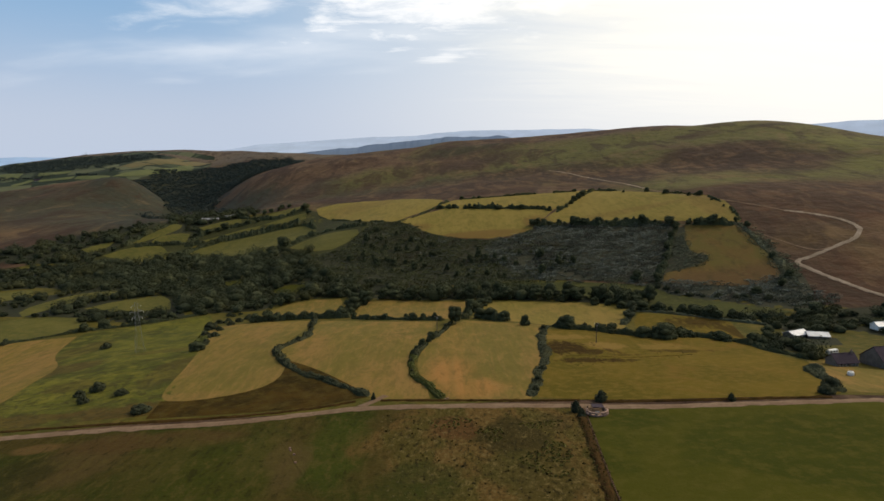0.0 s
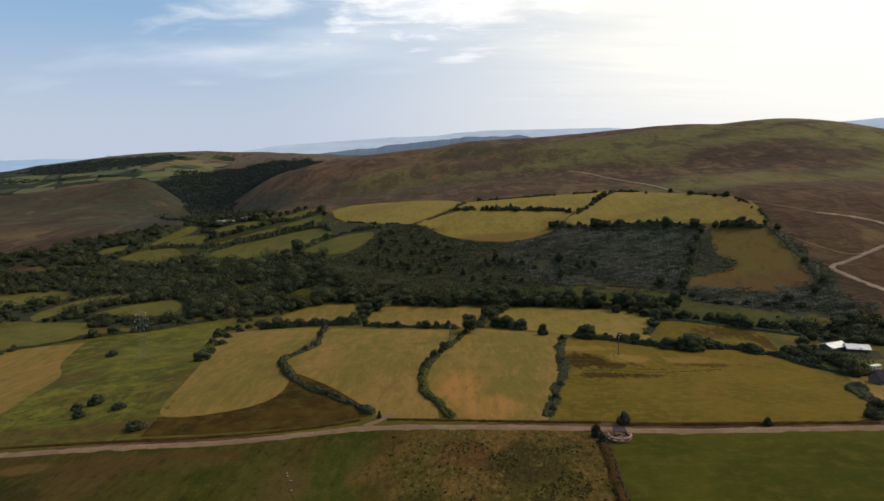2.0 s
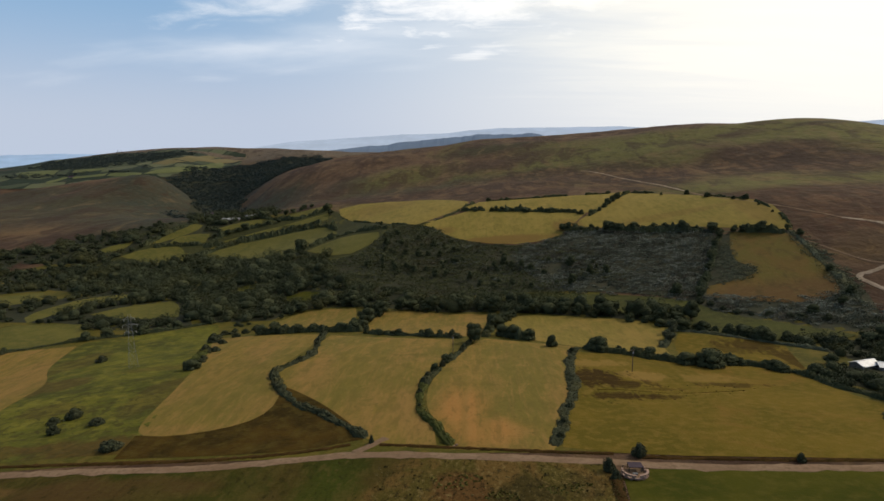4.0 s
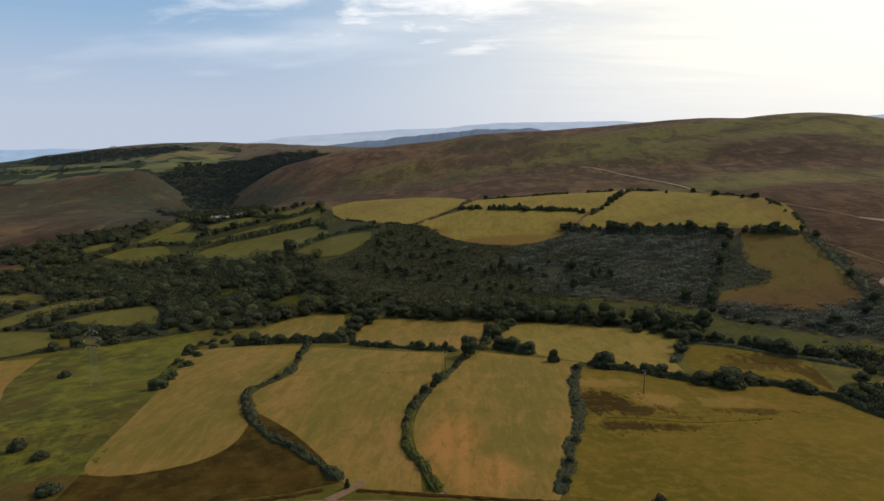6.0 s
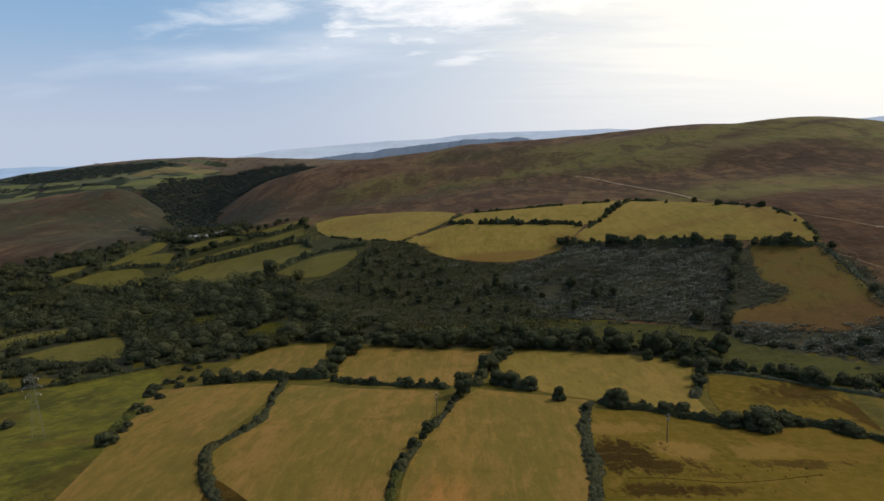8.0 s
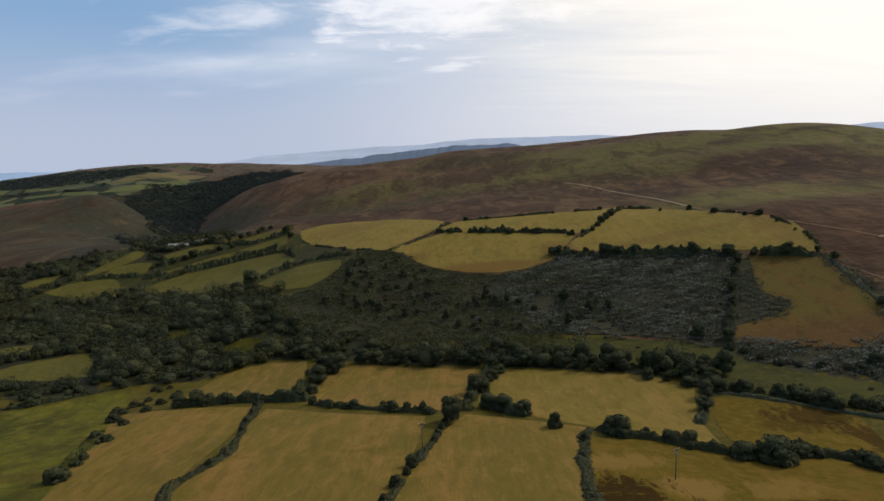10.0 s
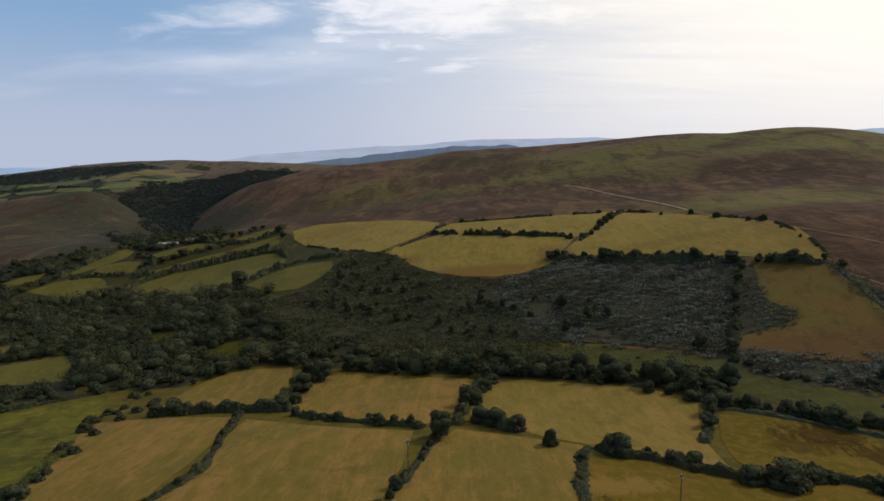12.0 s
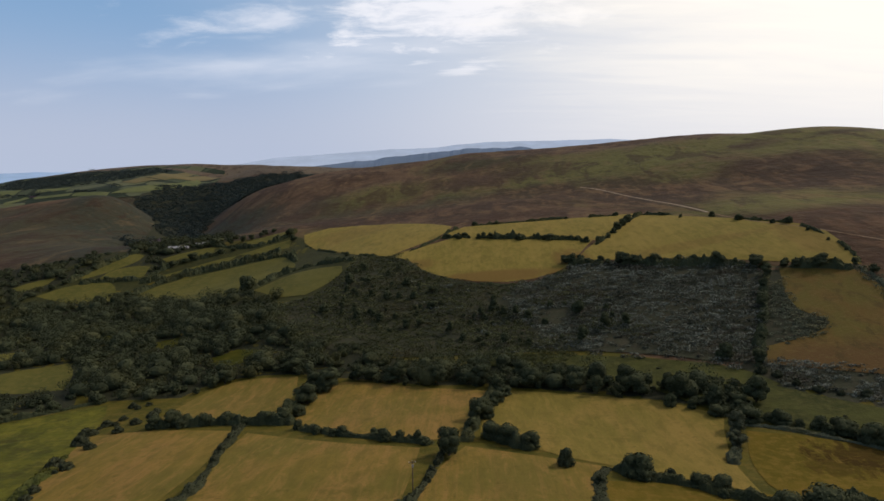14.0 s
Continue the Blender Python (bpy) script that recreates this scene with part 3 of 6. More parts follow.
def swells(x, y, rises, x0, y0, step, spread):
    z = np.zeros_like(x)
    for j, row in enumerate(rises):
        for i, h in enumerate(row):
            z += h * np.exp(-((x - x0 - i * step) ** 2 + (y - y0 - j * step) ** 2) / (2 * spread * spread))
    return z


def ground_z(x, y):
    """The land's height over the plan: broad swells, the glen, a round knoll, and the rise to the horizon."""
    x, y = np.broadcast_arrays(np.asarray(x, float), np.asarray(y, float))
    z = LEVEL + swells(x, y, FAR_RISES, -2600, 1800, 600, 500) + swells(x, y, HILL_RISES, -1200, 350, 400, 340) + swells(x, y, FIELD_RISES, -330, 60, 110, 95)
    d = np.full(x.shape, 1e9)
    for (a, b), (c, e) in zip(GLEN[:-1], GLEN[1:]):
        vx, vy = c - a, e - b
        k = np.clip(((x - a) * vx + (y - b) * vy) / (vx * vx + vy * vy), 0, 1)
        d = np.minimum(d, np.hypot(x - a - k * vx, y - b - k * vy))
    z = z - 42 * np.clip((y - 560) / 350, 0, 1) * np.exp(-(d / 85) ** 2 / 2)
    z = z + 36 * np.exp(-((x + 690) / 200) ** 2 / 2 - ((y - 1140) / 100) ** 2 / 2)
    along_glen, across_glen = 0.38 * (x + 466) - 0.92 * (y - 1166), 0.92 * (x + 466) + 0.38 * (y - 1166)
    z = z - 40 * np.exp(-(along_glen / 150) ** 2 / 2 - (across_glen / 55) ** 2 / 2)
    z = z + 21 * np.exp(-((x + 562) / 38) ** 2 / 2 - ((y - 1165) / 80) ** 2 / 2) + 5 * np.exp(-((x + 720) / 130) ** 2 / 2 - ((y - 1165) / 60) ** 2 / 2)
    for cx, cy, h in ((170, 1230, -5.2), (270, 1130, -2.6), (350, 1040, 2.0), (420, 940, -1.4), (465, 870, 8.8), (530, 780, -11.4)):
        z = z + h * np.exp(-((x - cx) ** 2 + (y - cy) ** 2) / (2 * 75 ** 2))
    s = np.clip((np.hypot(x, y) - 3000) / 1800, 0, 1)
    z = z + 44 * s * s * (3 - 2 * s)
    wild = np.clip((np.hypot(x, y) - 560) / 500, 0, 1)
    z = z + 0.25 * np.sin(x / 15 + 1.7 * np.sin(y / 23)) + wild * (1.6 * np.sin(x / 37 + 2 * np.sin(y / 61)) + 1.2 * np.sin(y / 29 + 1.4 * np.sin(x / 47)))
    return z


def gz(x, y):
    return float(ground_z(x, y))


def mesh_from(name, verts, faces, *mats):
    me = bpy.data.meshes.new(name)
    me.from_pydata(np.asarray(verts, float).tolist(), [], np.asarray(faces).tolist() if not isinstance(faces, list) else faces)
    for m in mats:
        me.materials.append(m)
    return me


def part(name, bm, material, parent=None, label=""):
    """One mesh object from a bmesh, under a thing or a part."""
    me = bpy.data.meshes.new(name)
    bm.to_mesh(me)
    bm.free()
    me.materials.append(material)
    ob = new(name, me)
    if parent:
        ob.parent = parent
    return tagged(ob, label=label)


def graded(lo, hi, step, end, growth=1.16):
    line = list(np.arange(lo, hi + 0.1, step))
    s = step
    while line[-1] < end:
        s *= growth
        line.append(min(line[-1] + s, end))
    s = step
    while line[0] > -end:
        s *= growth
        line.insert(0, max(line[0] - s, -end))
    return np.array(line)


def build_ground():
    gx, gy = graded(-440, 440, 5.5, 4900, 1.07), graded(60, 780, 5.5, 4900, 1.06)
    xx, yy = np.meshgrid(gx, gy)
    verts = np.stack([xx, yy, ground_z(xx, yy)], -1).reshape(-1, 3)
    w, h = len(gx), len(gy)
    k = (np.arange(h - 1)[:, None] * w + np.arange(w - 1)[None, :]).ravel()
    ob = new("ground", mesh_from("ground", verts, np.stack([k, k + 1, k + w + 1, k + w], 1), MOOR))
    for f in ob.data.polygons:
        f.use_smooth = True
    tagged(ob, "open brown and green moorland running over hills and valley", "ground", kind="structure")


build_ground()


def rounded(pts, times=2, closed=True):
    """Round off the shallow bends of a line, and keep its sharp corners."""
    for _ in range(times):
        m, out = len(pts), []
        for k, (x, y) in enumerate(pts):
            if not closed and k in (0, m - 1):
                out.append((x, y))
                continue
            (a, b), (c, d) = pts[k - 1], pts[(k + 1) % m]
            turn = abs((math.atan2(d - y, c - x) - math.atan2(y - b, x - a) + math.pi) % (2 * math.pi) - math.pi)
            if closed and turn > radians(52):
                out.append((x, y))
            else:
                out += [(x + 0.25 * (a - x), y + 0.25 * (b - y)), (x + 0.25 * (c - x), y + 0.25 * (d - y))]
        pts = out
    return pts


def grown(pts, by):
    """An outline pushed outwards."""
    area = sum(a * d - c * b for (a, b), (c, d) in zip(pts, pts[1:] + pts[:1]))
    s = by if area > 0 else -by
    out = []
    for k, (x, y) in enumerate(pts):
        (a, b), (c, d) = pts[k - 1], pts[(k + 1) % len(pts)]
        l = math.hypot(c - a, d - b) or 1.0
        out.append((x + s * (d - b) / l, y - s * (c - a) / l))
    return out


field_count = 0


def field(name, label, material, pts, step=6.0, soften=2, grow=0.0, lift=0.0):
    """A sheet of cut or grazed ground that lies on the land."""
    global field_count
    field_count += 1
    lift = lift or 0.05 + 0.009 * field_count
    bm = bmesh.new()
    bm.faces.new([bm.verts.new((x, y, 0)) for x, y in rounded(grown(list(pts), grow), soften)])
    bmesh.ops.triangulate(bm, faces=bm.faces[:])
    xs, ys = [v.co.x for v in bm.verts], [v.co.y for v in bm.verts]
    for axis, lo, hi in (((1, 0, 0), min(xs), max(xs)), ((0, 1, 0), min(ys), max(ys))):
        for k in np.arange(math.ceil(lo / step) * step, hi, step):
            bmesh.ops.bisect_plane(bm, geom=bm.verts[:] + bm.edges[:] + bm.faces[:], plane_co=[k * a for a in axis], plane_no=axis)
    co = np.array([v.co[:2] for v in bm.verts])
    for v, z in zip(bm.verts, ground_z(co[:, 0], co[:, 1])):
        v.co.z = z + lift
    bmesh.ops.recalc_face_normals(bm, faces=bm.faces[:])
    if sum(f.normal.z for f in bm.faces) < 0:
        bmesh.ops.reverse_faces(bm, faces=bm.faces[:])
    for f in bm.faces:
        f.smooth = True
    return tagged(part(name, bm, material), label, "field", "fields", "structure")


def along(pts, step):
    """Points at even steps along a bent line, with the direction there."""
    line = np.array(rounded(list(pts), 2, False), float)
    seg = np.hypot(*np.diff(line, axis=0).T)
    run = np.concatenate([[0], np.cumsum(seg)])
    s = np.linspace(0, run[-1], max(2, int(run[-1] / step) + 1))
    x, y = np.interp(s, run, line[:, 0]), np.interp(s, run, line[:, 1])
    dx, dy = np.gradient(x), np.gradient(y)
    d = np.hypot(dx, dy)
    return s, x, y, dx / d, dy / d


def ribbon(name, label, category, pts, width, material, lift, seed, wobble=0.25):
    rng = np.random.default_rng(seed)
    s, x, y, dx, dy = along(pts, 2.5)
    cols = []
    for k in np.linspace(-1, 1, 5):
        half = width / 2 * (1 + (wobble * rng.normal(0, 0.35, len(s)) if abs(k) == 1 else 0))
        px, py = x - dy * k * half, y + dx * k * half
        cols.append(np.stack([px, py, ground_z(px, py) + lift - 0.06 * (abs(k) == 0.5) - 0.15 * (abs(k) == 1)], -1))
    verts = np.stack(cols, 1).reshape(-1, 3)
    faces = [(i * 5 + j, i * 5 + j + 1, i * 5 + j + 6, i * 5 + j + 5) for i in range(len(s) - 1) for j in range(4)]
    ob = new(name, mesh_from(name, verts, faces, material))
    ob.data.flip_normals()
    return tagged(ob, label, category, kind="structure")


def bank(label, pts, width, height, material, seed):
    """A low earth bank with an uneven, rounded back."""
    rng = np.random.default_rng(seed)
    s, x, y, dx, dy = along(pts, 1.2)
    cols = []
    for k, f in zip(np.linspace(-1, 1, 7), (0.0, 0.55, 0.9, 1.0, 0.85, 0.45, 0.0)):
        half = width / 2 * (1 + 0.22 * rng.normal(0, 1, len(s)))
        px, py = x - dy * k * half, y + dx * k * half
        cols.append(np.stack([px, py, ground_z(px, py) - 0.05 * (f == 0) + f * height * np.clip(1 + 0.3 * rng.normal(0, 1, len(s)), 0.3, 2)], -1))
    verts = np.stack(cols, 1).reshape(-1, 3)
    faces = [(i * 7 + j, (i + 1) * 7 + j, (i + 1) * 7 + j + 1, i * 7 + j + 1) for i in range(len(s) - 1) for j in range(6)]
    ob = new("field_bank", mesh_from("field_bank", verts, faces, material))
    ob.data.flip_normals()
    for f in ob.data.polygons:
        f.use_smooth = True
    return tagged(ob, label, "bank", kind="structure")

# ---- fields ----
field("rough_valley_grass", "rough green grass between the hedged valley fields", ROUGH_GRASS,
      [(-420, 160), (-130, 176), (0, 174), (120, 163), (240, 158), (232, 250), (200, 300), (150, 330), (90, 385), (20, 420), (-50, 470), (-45, 545), (-70, 574), (-137, 690), (-160, 730), (-270, 720), (-340, 600), (-420, 500)])
# Dark sheet whose colour carries the shade between the hillside hedges.
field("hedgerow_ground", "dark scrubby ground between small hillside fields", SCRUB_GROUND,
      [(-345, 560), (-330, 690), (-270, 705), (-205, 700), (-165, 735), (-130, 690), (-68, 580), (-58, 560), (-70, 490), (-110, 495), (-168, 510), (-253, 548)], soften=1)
field("foreground_meadow", "green and brown meadow in shaded colours, with a tawny rush bed", FORE,
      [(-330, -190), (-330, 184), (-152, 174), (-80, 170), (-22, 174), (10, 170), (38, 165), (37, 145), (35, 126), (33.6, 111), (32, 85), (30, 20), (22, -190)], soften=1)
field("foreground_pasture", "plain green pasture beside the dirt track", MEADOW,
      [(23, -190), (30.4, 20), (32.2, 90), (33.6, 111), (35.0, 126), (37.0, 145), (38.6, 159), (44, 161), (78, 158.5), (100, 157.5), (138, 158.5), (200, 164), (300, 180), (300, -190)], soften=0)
field("green_slope", "bright green rough pasture on a rounded slope", SLOPE_GRASS,
      [(-202, 340), (-180, 350), (-142, 370), (-132, 350), (-115, 291), (-98, 235), (-95, 214), (-91, 197), (-89, 181), (-113, 181), (-150, 180), (-175, 214), (-180, 247), (-180, 271), (-192, 287), (-199, 324)])
field("hay_field", "mown tan hay field with a lobed lower edge", HAY[0],
      [(-124, 330), (-103, 329), (-73, 323), (-67, 289), (-71, 259), (-70, 246), (-60, 226), (-57, 215), (-59, 205), (-67, 197), (-81, 193), (-88, 194), (-92, 198), (-95, 214), (-98, 235), (-103, 260), (-115, 297)], grow=2.4)
field("hay_field", "mown tan hay field between two winding hedges", HAY[1],
      [(-64, 320), (-32, 305), (-4, 298), (-6, 264), (-9, 245), (-12, 226), (-13, 215), (-7, 193), (-5, 178), (-17, 179), (-23, 186), (-30, 194), (-46, 212), (-58, 227), (-66, 243), (-64, 254), (-59, 266), (-63, 298)], soften=1, grow=1.2)
field("hay_field", "mown straw-coloured hay field beside the dirt track", HAY[2],
      [(11, 297), (46, 283), (39, 240), (36, 218), (28, 187), (24, 174), (1, 177), (-2, 188), (-7, 210), (-7, 227), (-3, 249), (4, 278)], soften=1, grow=2.4)
field("grazed_field", "large grazed pasture with brown rushy patches", PASTURE,
      [(47, 272), (79, 270), (100, 259), (123, 250), (120, 227), (128, 198), (120, 175), (106, 164), (80, 166), (47, 170), (29, 175), (34, 203), (39.5, 230), (42, 255)], soften=1, grow=1.5)
field("bare_corner", "dark rush-covered corner below the lobed hay field", DARK_RUSH,
      [(-92, 193), (-81, 191), (-67, 195), (-59, 202), (-57, 213), (-60, 229), (-54, 224), (-41, 211), (-28, 193), (-24, 184), (-39, 179), (-63, 178), (-90, 178)], soften=1)
field("hay_field", "small mown tan field above the valley wood", HAY[0], [(-106, 342), (-104, 370), (-96, 387), (-87, 391), (-67, 390), (-64, 376), (-60, 337), (-76, 337), (-90, 338)], grow=2.4)
field("hay_field", "small mown tan field above the valley wood", HAY[3], [(-50, 353), (-49, 377), (-38, 379), (-11, 368), (19, 357), (13, 347), (11, 332), (8, 309), (1, 307), (-13, 312), (-25, 317), (-49, 331)], soften=1, grow=2.4)
field("hay_field", "long mown yellow-green field above the valley wood", HAY_GREEN,
      [(26, 356), (46, 351), (75, 340), (91, 328), (95, 322), (90, 310), (84, 290), (83, 270), (72, 277), (60, 283), (49, 288), (38, 294), (29, 305), (18, 313), (21, 349)], soften=1, grow=2.4)
field("rough_field", "rough tawny pasture under the scrub", PASTURE, [(100, 309), (122, 303), (136, 289), (127, 255), (109, 264), (97, 263), (90, 270), (92, 286), (97, 300)], soften=1, grow=1.5)
field("hay_field", "mown straw field beyond the green slope", HAY[2], [(-279, 308), (-240, 326), (-204, 332), (-193, 292), (-170, 262), (-166, 238), (-157, 207), (-160, 176), (-300, 176)], grow=2.4)
field("meadow", "hedged green meadow at the valley's foot", MEADOW_FAR, [(-311, 353), (-270, 361), (-262, 372), (-225, 375), (-210, 354), (-223, 341), (-244, 328), (-275, 314)], soften=1, grow=1.5)
field("meadow", "narrow green meadow among hedgerow trees", MEADOW_FAR, [(-272, 391), (-267, 424), (-257, 446), (-241, 455), (-235, 443), (-247, 425), (-255, 407), (-262, 378)], soften=1, grow=1.5)
field("meadow", "green meadow closed in by woodland", MEADOW_FAR, [(-233, 397), (-221, 418), (-198, 429), (-186, 414), (-177, 393), (-201, 389)], soften=1, grow=1.5)
field("meadow", "small green meadow among hedgerow trees", MEADOW_FAR, [(-334, 414), (-329, 437), (-308, 458), (-292, 431), (-301, 417), (-318, 394)], soften=1, grow=1.5)
field("upland_hay_field", "pale yellow-green upland hay field", HAY_FAR, [(-141, 720), (-123, 742), (-82, 735), (0, 627), (-5, 594), (-32, 564), (-43, 549), (-68, 576), (-130, 678)], soften=1, grow=3.5)
field("upland_hay_field", "pale yellow-green upland hay field below the moor", HAY_FAR, [(-5, 584), (13, 608), (55, 608), (143, 603), (125, 566), (106, 540), (84, 552), (37, 567)], soften=1, grow=3.5)
field("upland_hay_field", "rounded yellow-green hay field above the bracken", HAY_FAR, [(-36, 549), (3, 573), (96, 538), (83, 521), (72, 498), (45, 488), (11, 495), (-15, 517)], soften=1, grow=3.5)
field("upland_hay_field", "large pale upland hay field below the moor track", HAY_FAR, [(96, 526), (147, 598), (191, 535), (216, 490), (211, 454), (207, 434), (184, 450), (138, 489), (82, 508)], soften=1, grow=3.5)
field("wet_meadow", "strip of dark green grass under the bracken", WET, [(5, 408), (54, 394), (92, 380), (120, 362), (128, 345), (100, 342), (60, 368), (15, 392)])
field("bracken_margin", "dark bracken ground round the tan field", BRACKEN_SOIL, [(110, 352), (131, 374), (148, 402), (164, 446), (206, 432), (208, 385), (200, 325), (180, 300), (150, 318)], soften=1, lift=0.068)
field("bracken_field", "tan-brown grass field edged with bracken", TAN_BRACKEN,
      [(175, 443), (202, 425), (200, 386), (194, 354), (188, 345), (170, 343), (153, 352), (132, 363), (137, 374), (162, 379), (170, 387), (162, 406)], soften=1, grow=1.5)
HILL_FIELDS = [
    [(-321, 587), (-311, 608), (-286, 620), (-274, 609), (-261, 580), (-277, 573), (-304, 582)],
    [(-294, 627), (-294, 644), (-280, 656), (-269, 656), (-265, 637), (-277, 627)],
    [(-315, 622), (-306, 658), (-298, 691), (-288, 683), (-286, 668), (-298, 643), (-308, 626)],
    [(-265, 673), (-257, 683), (-241, 697), (-229, 704), (-224, 688), (-236, 678), (-250, 667)],
    [(-206, 706), (-185, 726), (-167, 742), (-159, 725), (-174, 708), (-199, 699)],
    [(-194, 679), (-175, 692), (-154, 705), (-150, 680), (-175, 677)],
    [(-248, 636), (-232, 650), (-213, 667), (-196, 676), (-202, 664), (-222, 649), (-236, 636)],
    [(-249, 590), (-235, 624), (-194, 642), (-147, 650), (-125, 607), (-122, 588), (-137, 571), (-136, 550), (-156, 542), (-168, 541), (-207, 565)],
    [(-131, 535), (-118, 551), (-104, 558), (-76, 546), (-73, 529), (-79, 513), (-89, 501), (-105, 505)],
    [(-350, 598), (-343, 613), (-332, 622), (-332, 608), (-341, 596)]]
for pts in HILL_FIELDS:
    field("hillside_meadow", "small hedged green field on the far slope", MEADOW_FAR, pts, soften=1, grow=2.5)
BRACKEN = [(-61, 561), (-30, 541), (-11, 507), (16, 487), (45, 480), (76, 495), (81, 502), (136, 483), (167, 456), (161, 433), (144, 395), (131, 366),
           (118, 365), (92, 385), (54, 398), (10, 404), (-30, 408), (-64, 425), (-95, 452), (-110, 488), (-80, 496)]
field("bracken_slope", "dark bracken-covered slope under the upland fields", BRACKEN_SOIL, BRACKEN, soften=1)
field("farmyard_grass", "dry straw-coloured grass round the farm", HAY[0], [(112, 167), (135, 165), (170, 172), (176, 195), (166, 212), (140, 216), (129, 214), (124, 200), (118, 182)], soften=1, lift=0.15)
field("far_farmland", "patchwork of small far fields and dark woods", FAR_FARM, [(-2300, 1500), (-1250, 1400), (-1000, 1440), (-860, 1560), (-780, 1700), (-740, 1980), (-800, 2200), (-860, 2400), (-1000, 2420), (-1300, 2300), (-1900, 2300), (-2500, 2100)], 30.0, 1, lift=1.4)
FAR_FIELDS = [
    [(-865, 1646), (-859, 1727), (-840, 1800), (-791, 1804), (-831, 1675)], [(-838, 1810), (-823, 1873), (-844, 2122), (-775, 1999), (-789, 1815)],
    [(-936, 1828), (-925, 1915), (-866, 1915), (-887, 1812)], [(-925, 1930), (-949, 2271), (-913, 2256), (-863, 1935)],
    [(-1028, 1600), (-956, 1642), (-943, 1600), (-1006, 1569)], [(-950, 1643), (-872, 1657), (-860, 1622), (-936, 1600)],
    [(-1042, 1514), (-1050, 1600), (-1034, 1596), (-1014, 1484)], [(-877, 1990), (-904, 2257), (-846, 2364), (-794, 2174), (-839, 2062)],
    [(-1085, 1700), (-1020, 1740), (-1000, 1690), (-1060, 1650)], [(-1200, 1640), (-1120, 1690), (-1090, 1620), (-1160, 1580)]]
for k, pts in enumerate(FAR_FIELDS):
    field("far_meadow", "pale field far across the valley" if k in (2, 3, 7) else "green field far across the valley", FAR_TAN if k in (2, 3, 7) else FAR_GREEN, pts, 24.0, 1, lift=2.6)
field("wet_meadow", "strip of green wet meadow beside the scrub", WET, [(84, 373), (111, 359), (129, 340), (157, 316), (173, 300), (156, 291), (125, 304), (100, 322), (79, 353)])

ribbon("farm_track", "pale pinkish dirt track crossing the valley side", "track",
       [(-400, 190), (-260, 184), (-152, 175), (-131, 173), (-105, 172), (-80, 171), (-60, 171), (-47, 173), (-38, 174), (-25, 175), (2, 171), (34, 166), (56, 161), (78, 159), (100, 158), (118, 159), (138, 159), (200, 165), (330, 190)], 3.4, DIRT, 0.24, 1, 0.45)
ribbon("gate_track", "worn dirt entrance from the track into a hay field", "track", [(-25, 176), (-21, 180), (-18, 184)], 2.6, DIRT, 0.26, 2)
ribbon("moor_track", "pale gravel track climbing the moor", "track", [(140, 812), (153, 787), (170, 708), (179, 634), (182, 605), (186, 572)], 2.3, GRAVEL, 0.5, 3)
ribbon("moor_track", "narrow worn track dropping past the upland field", "track", [(186, 572), (192, 536), (204, 508), (219, 482), (242, 438)], 1.6, DIRT, 0.35, 8)
ribbon("moor_track", "pale gravel track winding across the moor", "track",
       [(242, 438), (259, 418), (265, 401), (264, 389), (253, 377), (236, 371), (219, 364), (207, 362), (210, 349), (216, 328), (222, 303), (240, 250), (260, 190)], 2.9, GRAVEL, 0.35, 3, 0.5)
ribbon("moor_path", "narrow worn path curving over the moor", "path", [(202, 424), (210, 406), (214, 394), (220, 378), (226, 370), (236, 371)], 1.3, DIRT, 0.3, 4)
ribbon("moor_path", "narrow worn path joining the gravel track", "path", [(194, 402), (201, 387), (205, 374), (208, 363)], 1.1, DIRT, 0.3, 5)


# ---- plants ----
def cards(centres, normals, size, rng):
    """Small leaf sprays, each a four-cornered piece turned along its normal."""
    m = len(centres)
    n = normals / np.maximum(np.linalg.norm(normals, axis=1), 1e-6)[:, None]
    a = np.cross(n, rng.normal(size=(m, 3)))
    a /= np.maximum(np.linalg.norm(a, axis=1), 1e-6)[:, None]
    b = np.cross(n, a)
    s = (size * rng.uniform(0.6, 1.3, m))[:, None] / 2
    t = s * rng.uniform(0.6, 1.0, m)[:, None]
    verts = np.stack([centres - a * s - b * t * 0.5, centres + a * s * 0.4 - b * t, centres + a * s + b * t * 0.5, centres - a * s * 0.4 + b * t], 1)
    return verts.reshape(-1, 3), np.arange(4 * m).reshape(m, 4)


